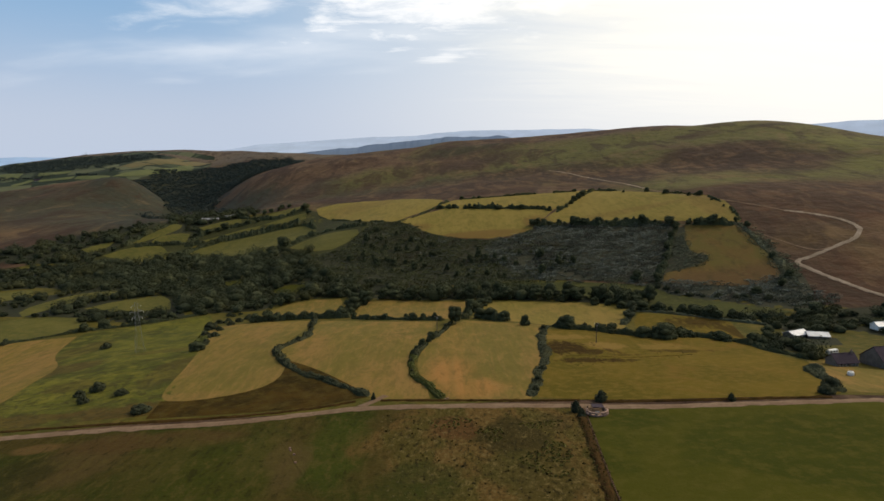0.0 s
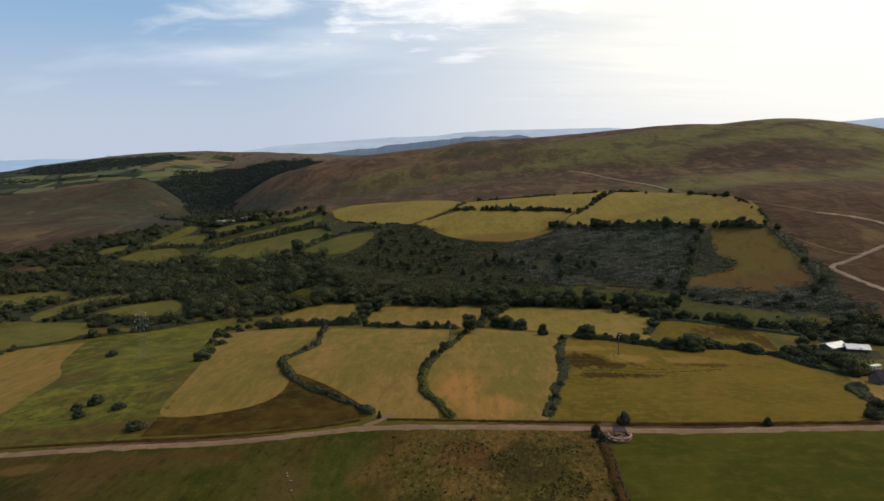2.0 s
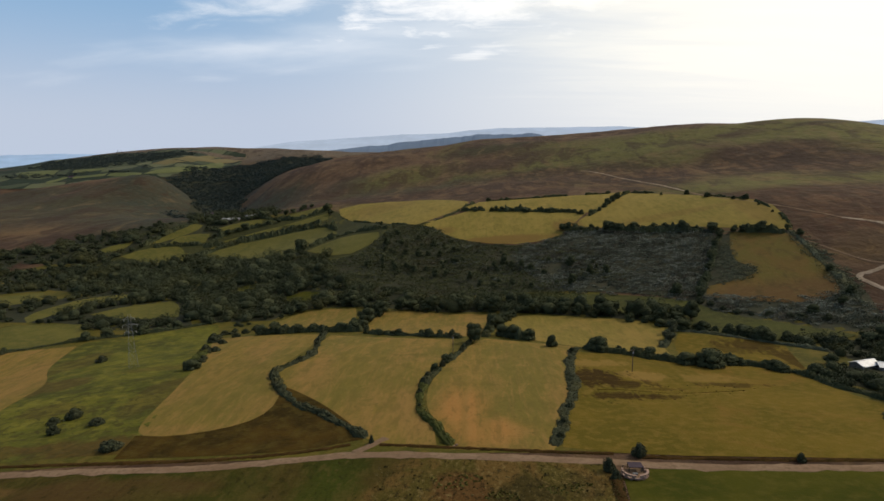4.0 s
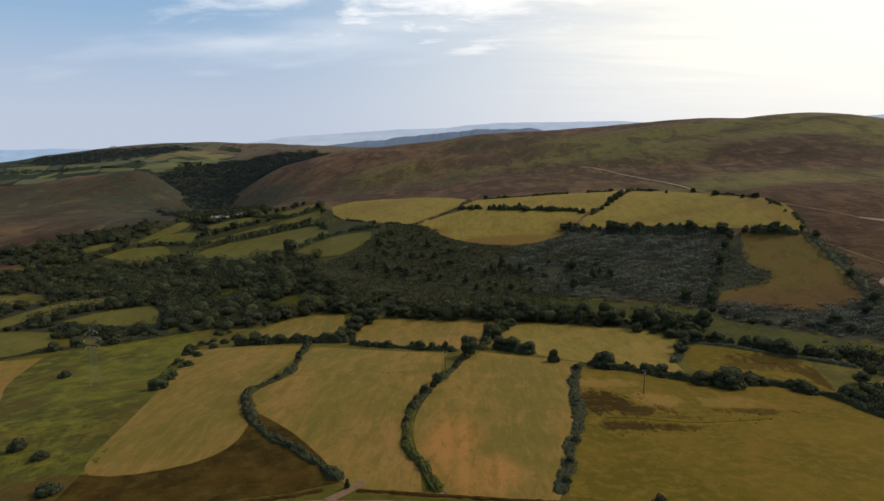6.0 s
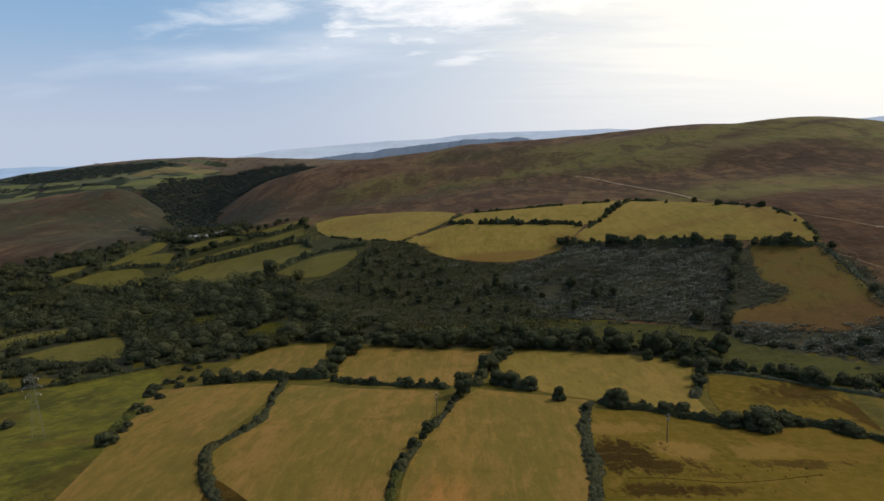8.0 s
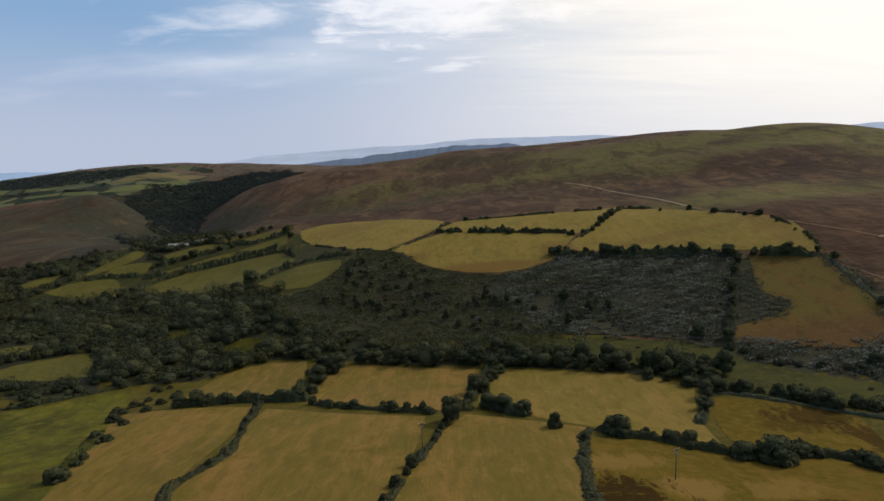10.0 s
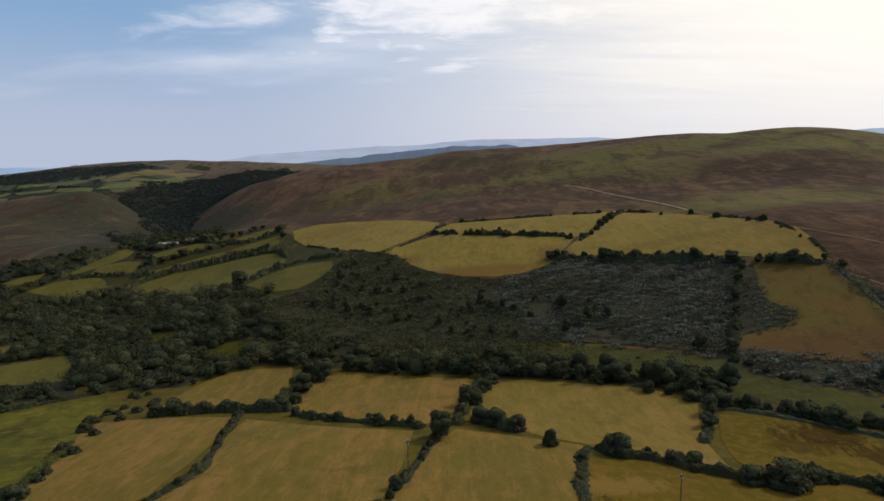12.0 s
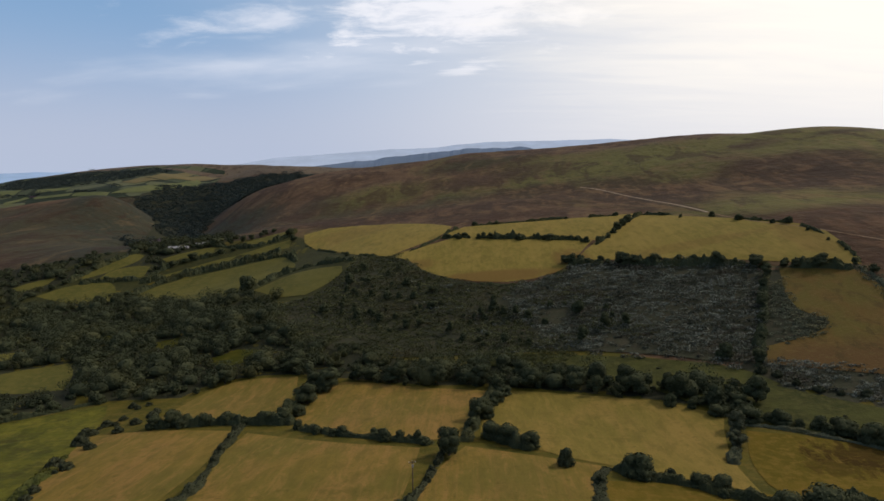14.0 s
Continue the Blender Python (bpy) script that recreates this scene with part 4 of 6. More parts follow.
def crown_cloud(rng, wide, high, low, blobs, count):
    """Points and outward directions over a cluster of leaf masses: an uneven crown."""
    cs, rs = [], []
    for k in range(blobs):
        a, r = rng.uniform(0, 2 * math.pi), math.sqrt(rng.uniform(0, 1)) * 0.62
        h = rng.uniform(0.05, 1.0)
        belly = math.sin(math.pi * (0.18 + 0.70 * h))
        cs.append((math.cos(a) * r * wide * belly, math.sin(a) * r * wide * belly, low + (high - low) * (0.16 + 0.66 * h)))
        rs.append(wide * rng.uniform(0.24, 0.52))
    if low < 0.2:
        for a in np.arange(6) * 1.05 + rng.uniform(0, 1):
            cs.append((math.cos(a) * wide * 0.55, math.sin(a) * wide * 0.55, low + 0.22 * high))
            rs.append(wide * rng.uniform(0.34, 0.44))
    blobs = len(cs)
    cs, rs = np.array(cs), np.array(rs)
    k = rng.integers(0, blobs, count * 3)
    d = rng.normal(size=(count * 3, 3))
    d /= np.linalg.norm(d, axis=1)[:, None]
    p = cs[k] + d * (rs[k] * rng.uniform(0.88, 1.12, count * 3))[:, None] * np.array([1, 1, 0.85])
    inside = (np.linalg.norm(p[:, None] - cs[None], axis=2) < 0.82 * rs[None]).any(1)
    keep = ~inside & (p[:, 2] > low * 0.6)
    return p[keep][:count], d[keep][:count] + 0.24 * rng.normal(size=(keep.sum(), 3))[:count], cs, rs


def ball_points():
    """Corners and faces of a small many-sided solid, for the dense inside of a plant."""
    bm = bmesh.new()
    bmesh.ops.create_icosphere(bm, subdivisions=2, radius=1.0)
    v = np.array([p.co[:] for p in bm.verts])
    f = np.array([[p.index for p in q.verts] for q in bm.faces])
    bm.free()
    return v, f


CORE_V, CORE_F = ball_points()


def limb(bm, a, b, ra, rb, sides=6):
    a, b = Vector(a), Vector(b)
    q = (b - a).to_track_quat("Z", "Y").to_matrix()
    rings = [[bm.verts.new(p + q @ Vector((math.cos(2 * math.pi * i / sides) * r, math.sin(2 * math.pi * i / sides) * r, 0))) for i in range(sides)] for p, r in ((a, ra), (b, rb))]
    for i in range(sides):
        bm.faces.new((rings[0][i], rings[0][(i + 1) % sides], rings[1][(i + 1) % sides], rings[1][i]))
    bm.faces.new(rings[1])
    bm.faces.new(rings[0][::-1])


def make_tree(name, label, category, material, wide, high, low, blobs, count, size, seed):
    """A tree or bush with trunk, limbs and crown, at the plan's origin."""
    rng = np.random.default_rng(seed)
    root = new(name)
    root.empty_display_size = 0.5
    tagged(root, label, category, "trees and bushes")
    bm = bmesh.new()
    top = low + (0.45 if low > 0.2 else 0.25) * (high - low)
    limb(bm, (0, 0, -0.6), (0.1, 0.05, top), 0.045 * high, 0.02 * high, 8)
    for k in range(4):
        a = k * 1.7 + rng.uniform(0, 0.6)
        limb(bm, (0.05, 0, top * rng.uniform(0.45, 0.8)), (math.cos(a) * wide * 0.5, math.sin(a) * wide * 0.5, top * rng.uniform(1.0, 1.35)), 0.02 * high, 0.007 * high, 5)
    part("trunk", bm, BARK, root)
    p, d, cs, rs = crown_cloud(rng, wide, high, low, blobs, count)
    v, f = cards(p, d, size, rng)
    faces, verts = f.tolist(), [v]
    for k, (c, r) in enumerate(zip(cs, rs)):
        faces += (CORE_F + len(v) + k * len(CORE_V)).tolist()
        verts.append(c + CORE_V * r * np.array([0.76, 0.76, 0.64]) * rng.uniform(0.8, 1.1, (len(CORE_V), 1)))
    crown = new("crown", mesh_from("crown", np.concatenate(verts), faces, material))
    crown.parent = root
    return root


KINDS = {
    "round": [make_tree("tree", "dense dark green hedgerow tree with a round crown", "tree", LEAF, 3.6, 7.0, 0.8, 15, 1900, 0.44, s) for s in (11, 12, 13)],
    "bush": [make_tree("bush", "dense dark thorn bush standing in the grass", "bush", LEAF, 2.4, 3.6, 0.1, 12, 1500, 0.34, s) for s in (21, 22, 23)],
    "pale": [make_tree("tree", "grey-green willow with a loose crown", "tree", LEAF_PALE, 3.0, 6.6, 0.6, 13, 1400, 0.44, s) for s in (31, 32)],
    "tall": [make_tree("tree", "tall dark tree standing among bracken", "tree", LEAF, 2.9, 8.0, 1.2, 15, 1700, 0.42, s) for s in (41, 42)],
    "low": [make_tree("bush", "low bramble bush at a field edge", "bush", LEAF_BRAMBLE, 2.2, 2.2, 0.05, 10, 1000, 0.32, s) for s in (51, 52)],
}
used = set()
plant_rng = np.random.default_rng(7)


def plant(kind, x, y, width, height=None):
    """Stand one tree of a kind in the plan, scaled to its crown's width and height."""
    pick = KINDS[kind][int(plant_rng.integers(len(KINDS[kind])))]
    base_w = {"round": 7.2, "bush": 4.9, "pale": 6.2, "tall": 5.8, "low": 4.6}[kind]
    base_h = {"round": 7.0, "bush": 3.6, "pale": 6.6, "tall": 8.0, "low": 2.2}[kind]
    sw = width / base_w
    sh = (height or base_h * sw) / base_h
    m = pose(x, y, gz(x, y) - 0.1, 0, 0, float(plant_rng.uniform(0, 360))) @ Matrix.Diagonal((sw, sw, sh, 1))
    if pick.name not in used:
        used.add(pick.name)
        pick.matrix_basis = m
        return pick
    own = pick.scale
    return copy_thing(pick, m @ Matrix.Diagonal((1 / own.x, 1 / own.y, 1 / own.z, 1)))


hedge_rng = np.random.default_rng(17)


def hedge(label, pts, width, height, material=LEAF, rough=0.5, gaps=0.0):
    """A hedge along a bent line: an uneven mound set all over with leaf sprays."""
    rng = hedge_rng
    s, x, y, dx, dy = along(pts, 0.6)
    m, cols = len(s), 9
    ph = rng.uniform(0, 6.28, 8)
    grain = np.convolve(rng.normal(0, 1, m + 4), np.ones(5) / 5, "valid")
    swell = 1 + rough * (0.22 * np.sin(s / 2.3 + ph[0] + 1.2 * np.sin(s / 5.3 + ph[1])) + 0.30 * np.sin(s / 6.1 + ph[2]) + 0.26 * np.sin(s / 14 + ph[3]) + 0.5 * grain)
    if gaps:
        cut = np.clip((np.sin(s / 9.0 + 2.0 * np.sin(s / 23.0)) + 1 - 2 * gaps) / 0.3, 0.06, 1)
        swell = swell * cut
    swell = swell * np.clip(np.minimum(s, s[-1] - s) / 2.0, 0.02, 1) ** 0.5
    tall, half = height * np.clip(swell, 0.05, 2), 0.5 * width * np.clip(0.45 + 0.55 * swell, 0.2, 1.5)
    drift = 0.10 * width * np.sin(s / 7.0 + ph[4]) + 0.08 * width * np.sin(s / 3.1 + ph[5])
    k = np.linspace(-1, 1, cols)[None]
    lumps = rng.normal(0, 1, (m + 2, cols + 2))
    lumps = (lumps[1:-1, 1:-1] * 2 + lumps[:-2, 1:-1] + lumps[2:, 1:-1] + lumps[1:-1, :-2] + lumps[1:-1, 2:]) / 4
    lumps[1:-1] = (lumps[:-2] + lumps[1:-1] + lumps[2:]) / 2.2
    side = k * half[:, None] * (1 + 0.16 * lumps) + drift[:, None]
    px, py = x[:, None] - dy[:, None] * side, y[:, None] + dx[:, None] * side
    body = np.clip(1 - np.abs(k) ** 2.4, 0, 1) ** 0.6
    pz = ground_z(px, py) - 0.12 + tall[:, None] * body * np.clip(1 + 0.26 * lumps, 0.4, 2)
    grid = np.stack([px, py, pz], -1)
    i = (np.arange(m - 1)[:, None] * cols + np.arange(cols - 1)[None]).ravel()
    faces = np.stack([i, i + 1, i + cols + 1, i + cols], 1)[:, ::-1]
    far = float(np.mean(y))
    size = float(np.clip(0.36 + (far - 220) / 800, 0.36, 0.85))
    count = int(s[-1] * (width + 1.7 * height) * 2.3 / size ** 2 * 0.55)
    a, b = rng.integers(0, m - 1, count), rng.integers(0, cols - 1, count)
    standing = tall[a] > 0.22 * height
    a, b = a[standing], b[standing]
    count = len(a)
    u, v = rng.uniform(0, 1, (count, 1)), rng.uniform(0, 1, (count, 1))
    p00, p10, p01, p11 = grid[a, b], grid[a + 1, b], grid[a, b + 1], grid[a + 1, b + 1]
    nrm = np.cross(p11 - p00, p01 - p10)
    nrm *= np.sign(nrm[:, 2:] + 1e-9)
    nrm /= np.maximum(np.linalg.norm(nrm, axis=1), 1e-6)[:, None]
    c = (p00 * (1 - u) + p10 * u) * (1 - v) + (p01 * (1 - u) + p11 * u) * v + nrm * rng.uniform(-0.02, 0.26, (count, 1))
    cv, cf = cards(c, nrm + 0.34 * rng.normal(size=(count, 3)), size, rng)
    ob = new("hedge", mesh_from("hedge", np.concatenate([cv, grid.reshape(-1, 3)]), np.concatenate([cf, faces + len(cv)]), material))
    return tagged(ob, label, "hedge", "field hedges")


def inside(poly, x, y):
    hit = np.zeros(x.shape, bool)
    for (a, b), (c, d) in zip(poly, poly[1:] + poly[:1]):
        cross = ((b > y) != (d > y)) & (x < (c - a) * (y - b) / (d - b + 1e-9) + a)
        hit ^= cross
    return hit


def scatter(poly, spacing, rng, ragged=0.0):
    xs, ys = [p[0] for p in poly], [p[1] for p in poly]
    gx, gy = np.meshgrid(np.arange(min(xs), max(xs), spacing), np.arange(min(ys), max(ys), spacing))
    x, y = gx.ravel() + rng.uniform(-0.5, 0.5, gx.size) * spacing, gy.ravel() + rng.uniform(-0.5, 0.5, gy.size) * spacing
    k = inside(poly, x + ragged * np.sin(y / (2.1 * ragged) + np.sin(x / (1.3 * ragged))), y + ragged * np.sin(x / (1.7 * ragged))) if ragged else inside(poly, x, y)
    return x[k], y[k]


def dome_cloud(rng, count):
    """A broad, lumpy canopy top of unit radius and height."""
    cs, rs = [(0, 0, 0.30)], [0.56]
    for k in range(13):
        a, r = rng.uniform(0, 2 * math.pi), math.sqrt(rng.uniform(0.02, 1)) * 0.84
        cs.append((math.cos(a) * r, math.sin(a) * r, 0.20 + 0.52 * math.sqrt(max(0.0, 1 - (r / 0.92) ** 2)) + rng.uniform(-0.16, 0.14)))
        rs.append(rng.uniform(0.15, 0.37))
    cs, rs = np.array(cs), np.array(rs)
    k = rng.choice(14, count * 4, p=rs ** 2 / (rs ** 2).sum())
    d = rng.normal(size=(count * 4, 3))
    d /= np.linalg.norm(d, axis=1)[:, None]
    p = cs[k] + d * (rs[k] * rng.uniform(0.84, 1.12, count * 4))[:, None]
    keep = ~(np.linalg.norm(p[:, None] - cs[None], axis=2) < 0.82 * rs[None]).any(1) & (d[:, 2] > -0.45) & (p[:, 2] > 0.02)
    return p[keep][:count], (d + 0.28 * rng.normal(size=d.shape))[keep][:count]


def woodland(label, polys, spacing, wide, high, count, size, seed, material=LEAF_WOOD, clearings=()):
    """Uncounted woodland: crowns of leaf sprays standing close together, in one mesh."""
    rng = np.random.default_rng(seed)
    # Dark sheet under the crowns, so gaps between them read as shade.
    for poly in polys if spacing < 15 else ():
        field("wood_floor", "wood floor coloured dark for the shade under the trees", WOOD_FLOOR_SHADE, poly, 8.0 if spacing < 10 else 24.0, 1, lift=0.071 if spacing < 10 else 2.0)
    shapes = [dome_cloud(rng, count) for _ in range(6)]
    verts, faces, base = [], [], 0
    for poly in polys:
        for x, y in zip(*scatter(poly, spacing, rng, 3.0 if spacing < 10 else 22.0)):
            if any(inside(c, np.array([x]), np.array([y]))[0] for c in clearings):
                continue
            p, d = shapes[int(rng.integers(6))]
            k = 0.50 + 1.25 * rng.uniform() ** 2.0
            w, h = wide * k * rng.uniform(0.85, 1.15), high * k * rng.uniform(0.8, 1.2)
            stand = 1 + 0.24 * math.sin(x / 13 + 2 * math.sin(y / 19)) + 0.20 * math.sin(y / 9 + 1.6 * math.sin(x / 15))
            w, h = w * stand ** 0.5, h * stand
            t = rng.uniform(0, 6.28)
            wx, wy = w * rng.uniform(0.75, 1.35), w * rng.uniform(0.75, 1.2)
            q = np.stack([(p[:, 0] * math.cos(t) - p[:, 1] * math.sin(t)) * wx, (p[:, 0] * math.sin(t) + p[:, 1] * math.cos(t)) * wy, p[:, 2] * h], -1)
            e = np.stack([d[:, 0] * math.cos(t) - d[:, 1] * math.sin(t), d[:, 0] * math.sin(t) + d[:, 1] * math.cos(t), d[:, 2]], -1)
            v, f = cards(q + np.array([x, y, gz(x, y)]), e, size, rng)
            verts.append(v)
            faces += (f + base).tolist()
            base += len(v)
            if spacing < 10:
                verts.append(np.array([x, y, gz(x, y) + 0.26 * h]) + CORE_V * np.array([0.50 * wx, 0.50 * wy, 0.36 * h]) * rng.uniform(0.94, 1.04, (len(CORE_V), 1)))
                faces += (CORE_F + base).tolist()
                base += len(CORE_V)
    ob = new("woodland", mesh_from("woodland", np.concatenate(verts), faces, material))
    return tagged(ob, label, "woodland", kind="stuff")


def bracken(label, poly, spacing, wide, high, count, material, seed, thin=0.0):
    """Bracken stands: low uneven mounds of fronds in one mesh."""
    rng = np.random.default_rng(seed)
    shapes = [dome_cloud(rng, count) for _ in range(8)]
    verts, faces, base = [], [], 0
    x, y = scatter(poly, spacing, rng, 1.5)
    stand = np.sin(x / 9 + 2 * np.sin(y / 12)) + np.sin(y / 7 + 1.5 * np.sin(x / 15)) + rng.normal(0, 0.6, len(x))
    for a, b, s, g in zip(x, y, stand, ground_z(x, y)):
        if s < thin:
            continue
        p, d = shapes[int(rng.integers(8))]
        k = rng.uniform(0.6, 1.35)
        v, f = cards(p * np.array([wide * k * rng.uniform(1.0, 2.2), wide * k, high * k]) + np.array([a, b, g - 0.1]), d * np.array([1, 1, 1.6]), 0.58, rng)
        verts.append(v)
        faces.append(f + base)
        base += len(v)
    ob = new("bracken", mesh_from("bracken", np.concatenate(verts), np.concatenate(faces), material))
    return tagged(ob, label, "bracken", kind="stuff")


def tufts(name, label, poly, spacing, wide, high, blades, material, seed, patch=None, bare=-0.9):
    """Bracken, rushes or tussocks: low fans of blades in one mesh."""
    rng = np.random.default_rng(seed)
    x, y = scatter(poly, spacing, rng)
    if patch:
        k = np.sin(x / patch + 2 * np.sin(y / (1.3 * patch))) + np.sin(y / (0.8 * patch) + 1.5 * np.sin(x / (1.7 * patch))) + rng.normal(0, 0.6, len(x)) > bare
        x, y = x[k], y[k]
    x, y = np.repeat(x, blades), np.repeat(y, blades)
    m = len(x)
    size = np.repeat(rng.uniform(0.6, 1.4, m // blades), blades)
    t = rng.uniform(0, 6.28, m)
    o = rng.uniform(0.1, 0.5, m) * wide * size
    c = np.stack([x + np.cos(t) * o, y + np.sin(t) * o, ground_z(x, y) + high * size * rng.uniform(0.35, 0.8, m)], -1)
    nrm = np.stack([np.cos(t), np.sin(t), np.full(m, 0.9)], -1) + 0.4 * rng.normal(size=(m, 3))
    v, f = cards(c, nrm, wide * 0.75, rng)
    ob = new(name, mesh_from(name, v, f, material))
    return tagged(ob, label, name.replace("_", " "), kind="stuff")


hedge("thick dark hedge winding between two hay fields", [(-23, 185), (-30, 193), (-39, 202), (-50, 212), (-58, 223), (-66, 237), (-69, 249), (-64, 258), (-60.5, 266), (-62, 282), (-66, 304), (-70, 332)], 3.3, 1.2, LEAF_BRAMBLE, 0.7)
hedge("low rank green hedge curving between two hay fields", [(0, 177), (-5, 190), (-10, 203), (-12, 215), (-11.5, 228)], 3.0, 1.1, LEAF_RANK, 0.6)
hedge("bushy broken hedge curving between two hay fields", [(-11.5, 226), (-8.5, 241), (-4, 256), (0.5, 272), (4.5, 297)], 2.2, 1.1, LEAF_BRAMBLE, 1.0, gaps=0.1)
hedge("pale grey-green scrub along a tumbled field wall", [(97, 317), (109, 313), (117, 308), (126, 301), (135, 295), (144, 288), (152, 281)], 2.0, 1.0, FROND_PALE, 0.6)
bank("brown grassy bank between track and hay fields", [(-19, 180), (2, 175.5), (23, 172), (39, 170)], 1.7, 0.42, REED_BANK, 1)
bank("brown grassy bank between track and pasture", [(45, 167.5), (64, 165), (79, 163), (106, 162)], 1.6, 0.42, REED_BANK, 2)
bank("dark rushy bank between track and green slope", [(-300, 194), (-200, 187), (-160, 181), (-113, 177), (-88, 175.5), (-63, 175.5), (-38, 178), (-27, 181)], 1.9, 0.4, REED_BANK, 3)
bank("dark rushy gully line in the foreground meadow", [(-50, 165), (-46, 160), (-40, 150), (-36, 141), (-31, 131), (-27, 121), (-20, 100)], 1.3, 0.12, FORE, 7)
hedge("wide grey-green bramble strip between hay field and pasture", [(25.5, 175), (30, 192), (33.5, 203), (36.5, 214), (38, 226), (40, 241), (42.5, 262), (46, 276), (50, 283)], 4.0, 0.7, LEAF_BRAMBLE, 0.7)
hedge("low dark bramble clump below the farm", [(122, 199), (118, 184), (111, 167)], 5.0, 1.3, LEAF_PALE, 1.0)
hedge("tall dark hedge above the lobed hay field", [(-103, 333), (-87, 334), (-69, 333), (-58, 331), (-50, 330)], 3.6, 2.6, rough=0.7)
hedge("low dark hedge above a hay field", [(-46, 322), (-26, 312), (-12, 306), (1, 302)], 2.6, 1.5, rough=0.7)
hedge("dense dark thorn hedge beside a field gateway", [(18, 307), (24, 303), (31, 297)], 5.0, 3.4, rough=0.5)
hedge("overgrown hedge along the top of the pasture", [(51, 282), (57, 276), (63, 275), (70, 271), (77, 266), (84, 260), (96, 258)], 3.6, 2.2, rough=0.8)
hedge("overgrown hedge along the top of the pasture", [(96, 262), (108, 263), (124, 249), (124, 230), (130, 212)], 3.4, 1.8, rough=0.8)
hedge("hedge with trees between two small hay fields", [(-56, 331), (-58, 354), (-54, 365), (-47, 390)], 4.5, 2.2, rough=0.7)
hedge("hedge with trees between two small hay fields", [(10, 303), (14, 318), (15, 342), (23, 359), (27, 367)], 4.0, 2.0, rough=0.7)
hedge("loose grey-green hedge of willows", [(86, 286), (92, 300), (97, 314), (103, 324)], 3.6, 1.4, LEAF_PALE, 0.8)
hedge("dark hedge of small trees below an upland field", [(75, 502), (96, 494), (120, 481), (140, 470), (160, 457), (176, 445), (192, 436), (203, 427)], 4.6, 3.2, rough=0.8, gaps=0.06)
hedge("dark line of thorn trees down the bracken slope", [(166, 441), (152, 413), (143, 393), (133, 374), (126, 360)], 4.0, 2.2, rough=0.9)
hedge("thin broken hedge between two upland fields", [(-40, 546), (-22, 558), (-5, 584)], 1.8, 1.0, rough=0.9)
hedge("broken hedge of thorns between two upland fields", [(-5, 581), (37, 563), (84, 549), (97, 538)], 3.6, 2.6, rough=0.9, gaps=0.12)
hedge("ragged hedge with small trees between two upland fields", [(98, 530), (110, 544), (130, 575), (148, 602)], 2.0, 1.6, rough=1.0, gaps=0.2)
hedge("row of thorn bushes along the green slope", [(-132, 344), (-116, 291), (-110, 268)], 4.2, 0.7, LEAF_RANK, 1.0, gaps=0.2)
hedge("low dark hedge under the green slope", [(-262, 306), (-242, 324), (-220, 337), (-206, 347), (-180, 352), (-144, 374)], 2.4, 1.3, rough=0.8)
for pts in ([(-249, 571), (-251, 594), (-241, 631), (-197, 652), (-143, 658), (-125, 617)], [(-259, 638), (-251, 660), (-232, 675), (-211, 689)],
            [(-260, 622), (-241, 632), (-226, 644), (-203, 658), (-168, 668), (-152, 668)], [(-316, 616), (-310, 650), (-305, 668), (-296, 697)],
            [(-306, 614), (-284, 624), (-257, 630)], [(-227, 709), (-193, 695), (-170, 706), (-157, 722), (-160, 746)], [(-142, 537), (-133, 545), (-122, 571), (-99, 575), (-66, 556)]):
    hedge("dark overgrown hedge between small hillside fields", pts, 5.0, 2.8, rough=0.9)
hedge("low hedge along the top of the upland fields", [(-5, 590), (14, 614), (60, 612), (147, 605), (191, 541), (216, 496), (213, 450), (208, 432)], 2.0, 1.4, rough=1.0, gaps=0.2)
hedge("scrubby hedge down the edge of the bracken field", [(206, 429), (204, 401), (200, 362), (195, 331)], 3.0, 1.0, FROND_PALE, 0.8)
hedge("low ragged hedge above the bracken slope", [(-132, 675), (-68, 570), (-40, 544), (-12, 503), (16, 487), (45, 479), (71, 490), (80, 506)], 2.0, 1.0, rough=1.0, gaps=0.3)

# trees and bushes that stand alone or out of a hedge
for kind, x, y, w, h in (
        ("round", -137, 534, 14, 11.5), ("round", 6, 292, 8.8, 8.6), ("bush", 56.5, 278, 9.6, 6.2), ("bush", 38.5, 284, 5.6, 5.2), ("round", 15, 327, 8, 7.5),
        ("round", 17, 335, 6.5, 6.0), ("round", -52, 355, 11, 9), ("round", -47, 372, 11, 9), ("pale", 92, 300, 6.5, 5.5), ("pale", 97, 311, 8.0, 7.0),
        ("bush", 94, 257, 12.5, 6.6), ("bush", 86, 259, 8, 4.8), ("bush", -107, 262, 8.0, 4.2), ("low", -94.5, 185, 7.0, 2.6), ("low", -124, 213, 6.0, 3.2),
        ("low", -128, 209, 4.4, 2.0), ("low", -111, 205, 5.2, 2.2), ("low", -121.5, 200, 4.4, 2.8), ("low", -166, 296, 6.0, 2.8), ("low", 44.5, 168.5, 4.0, 3.0)):
    plant(kind, x, y, w, h)
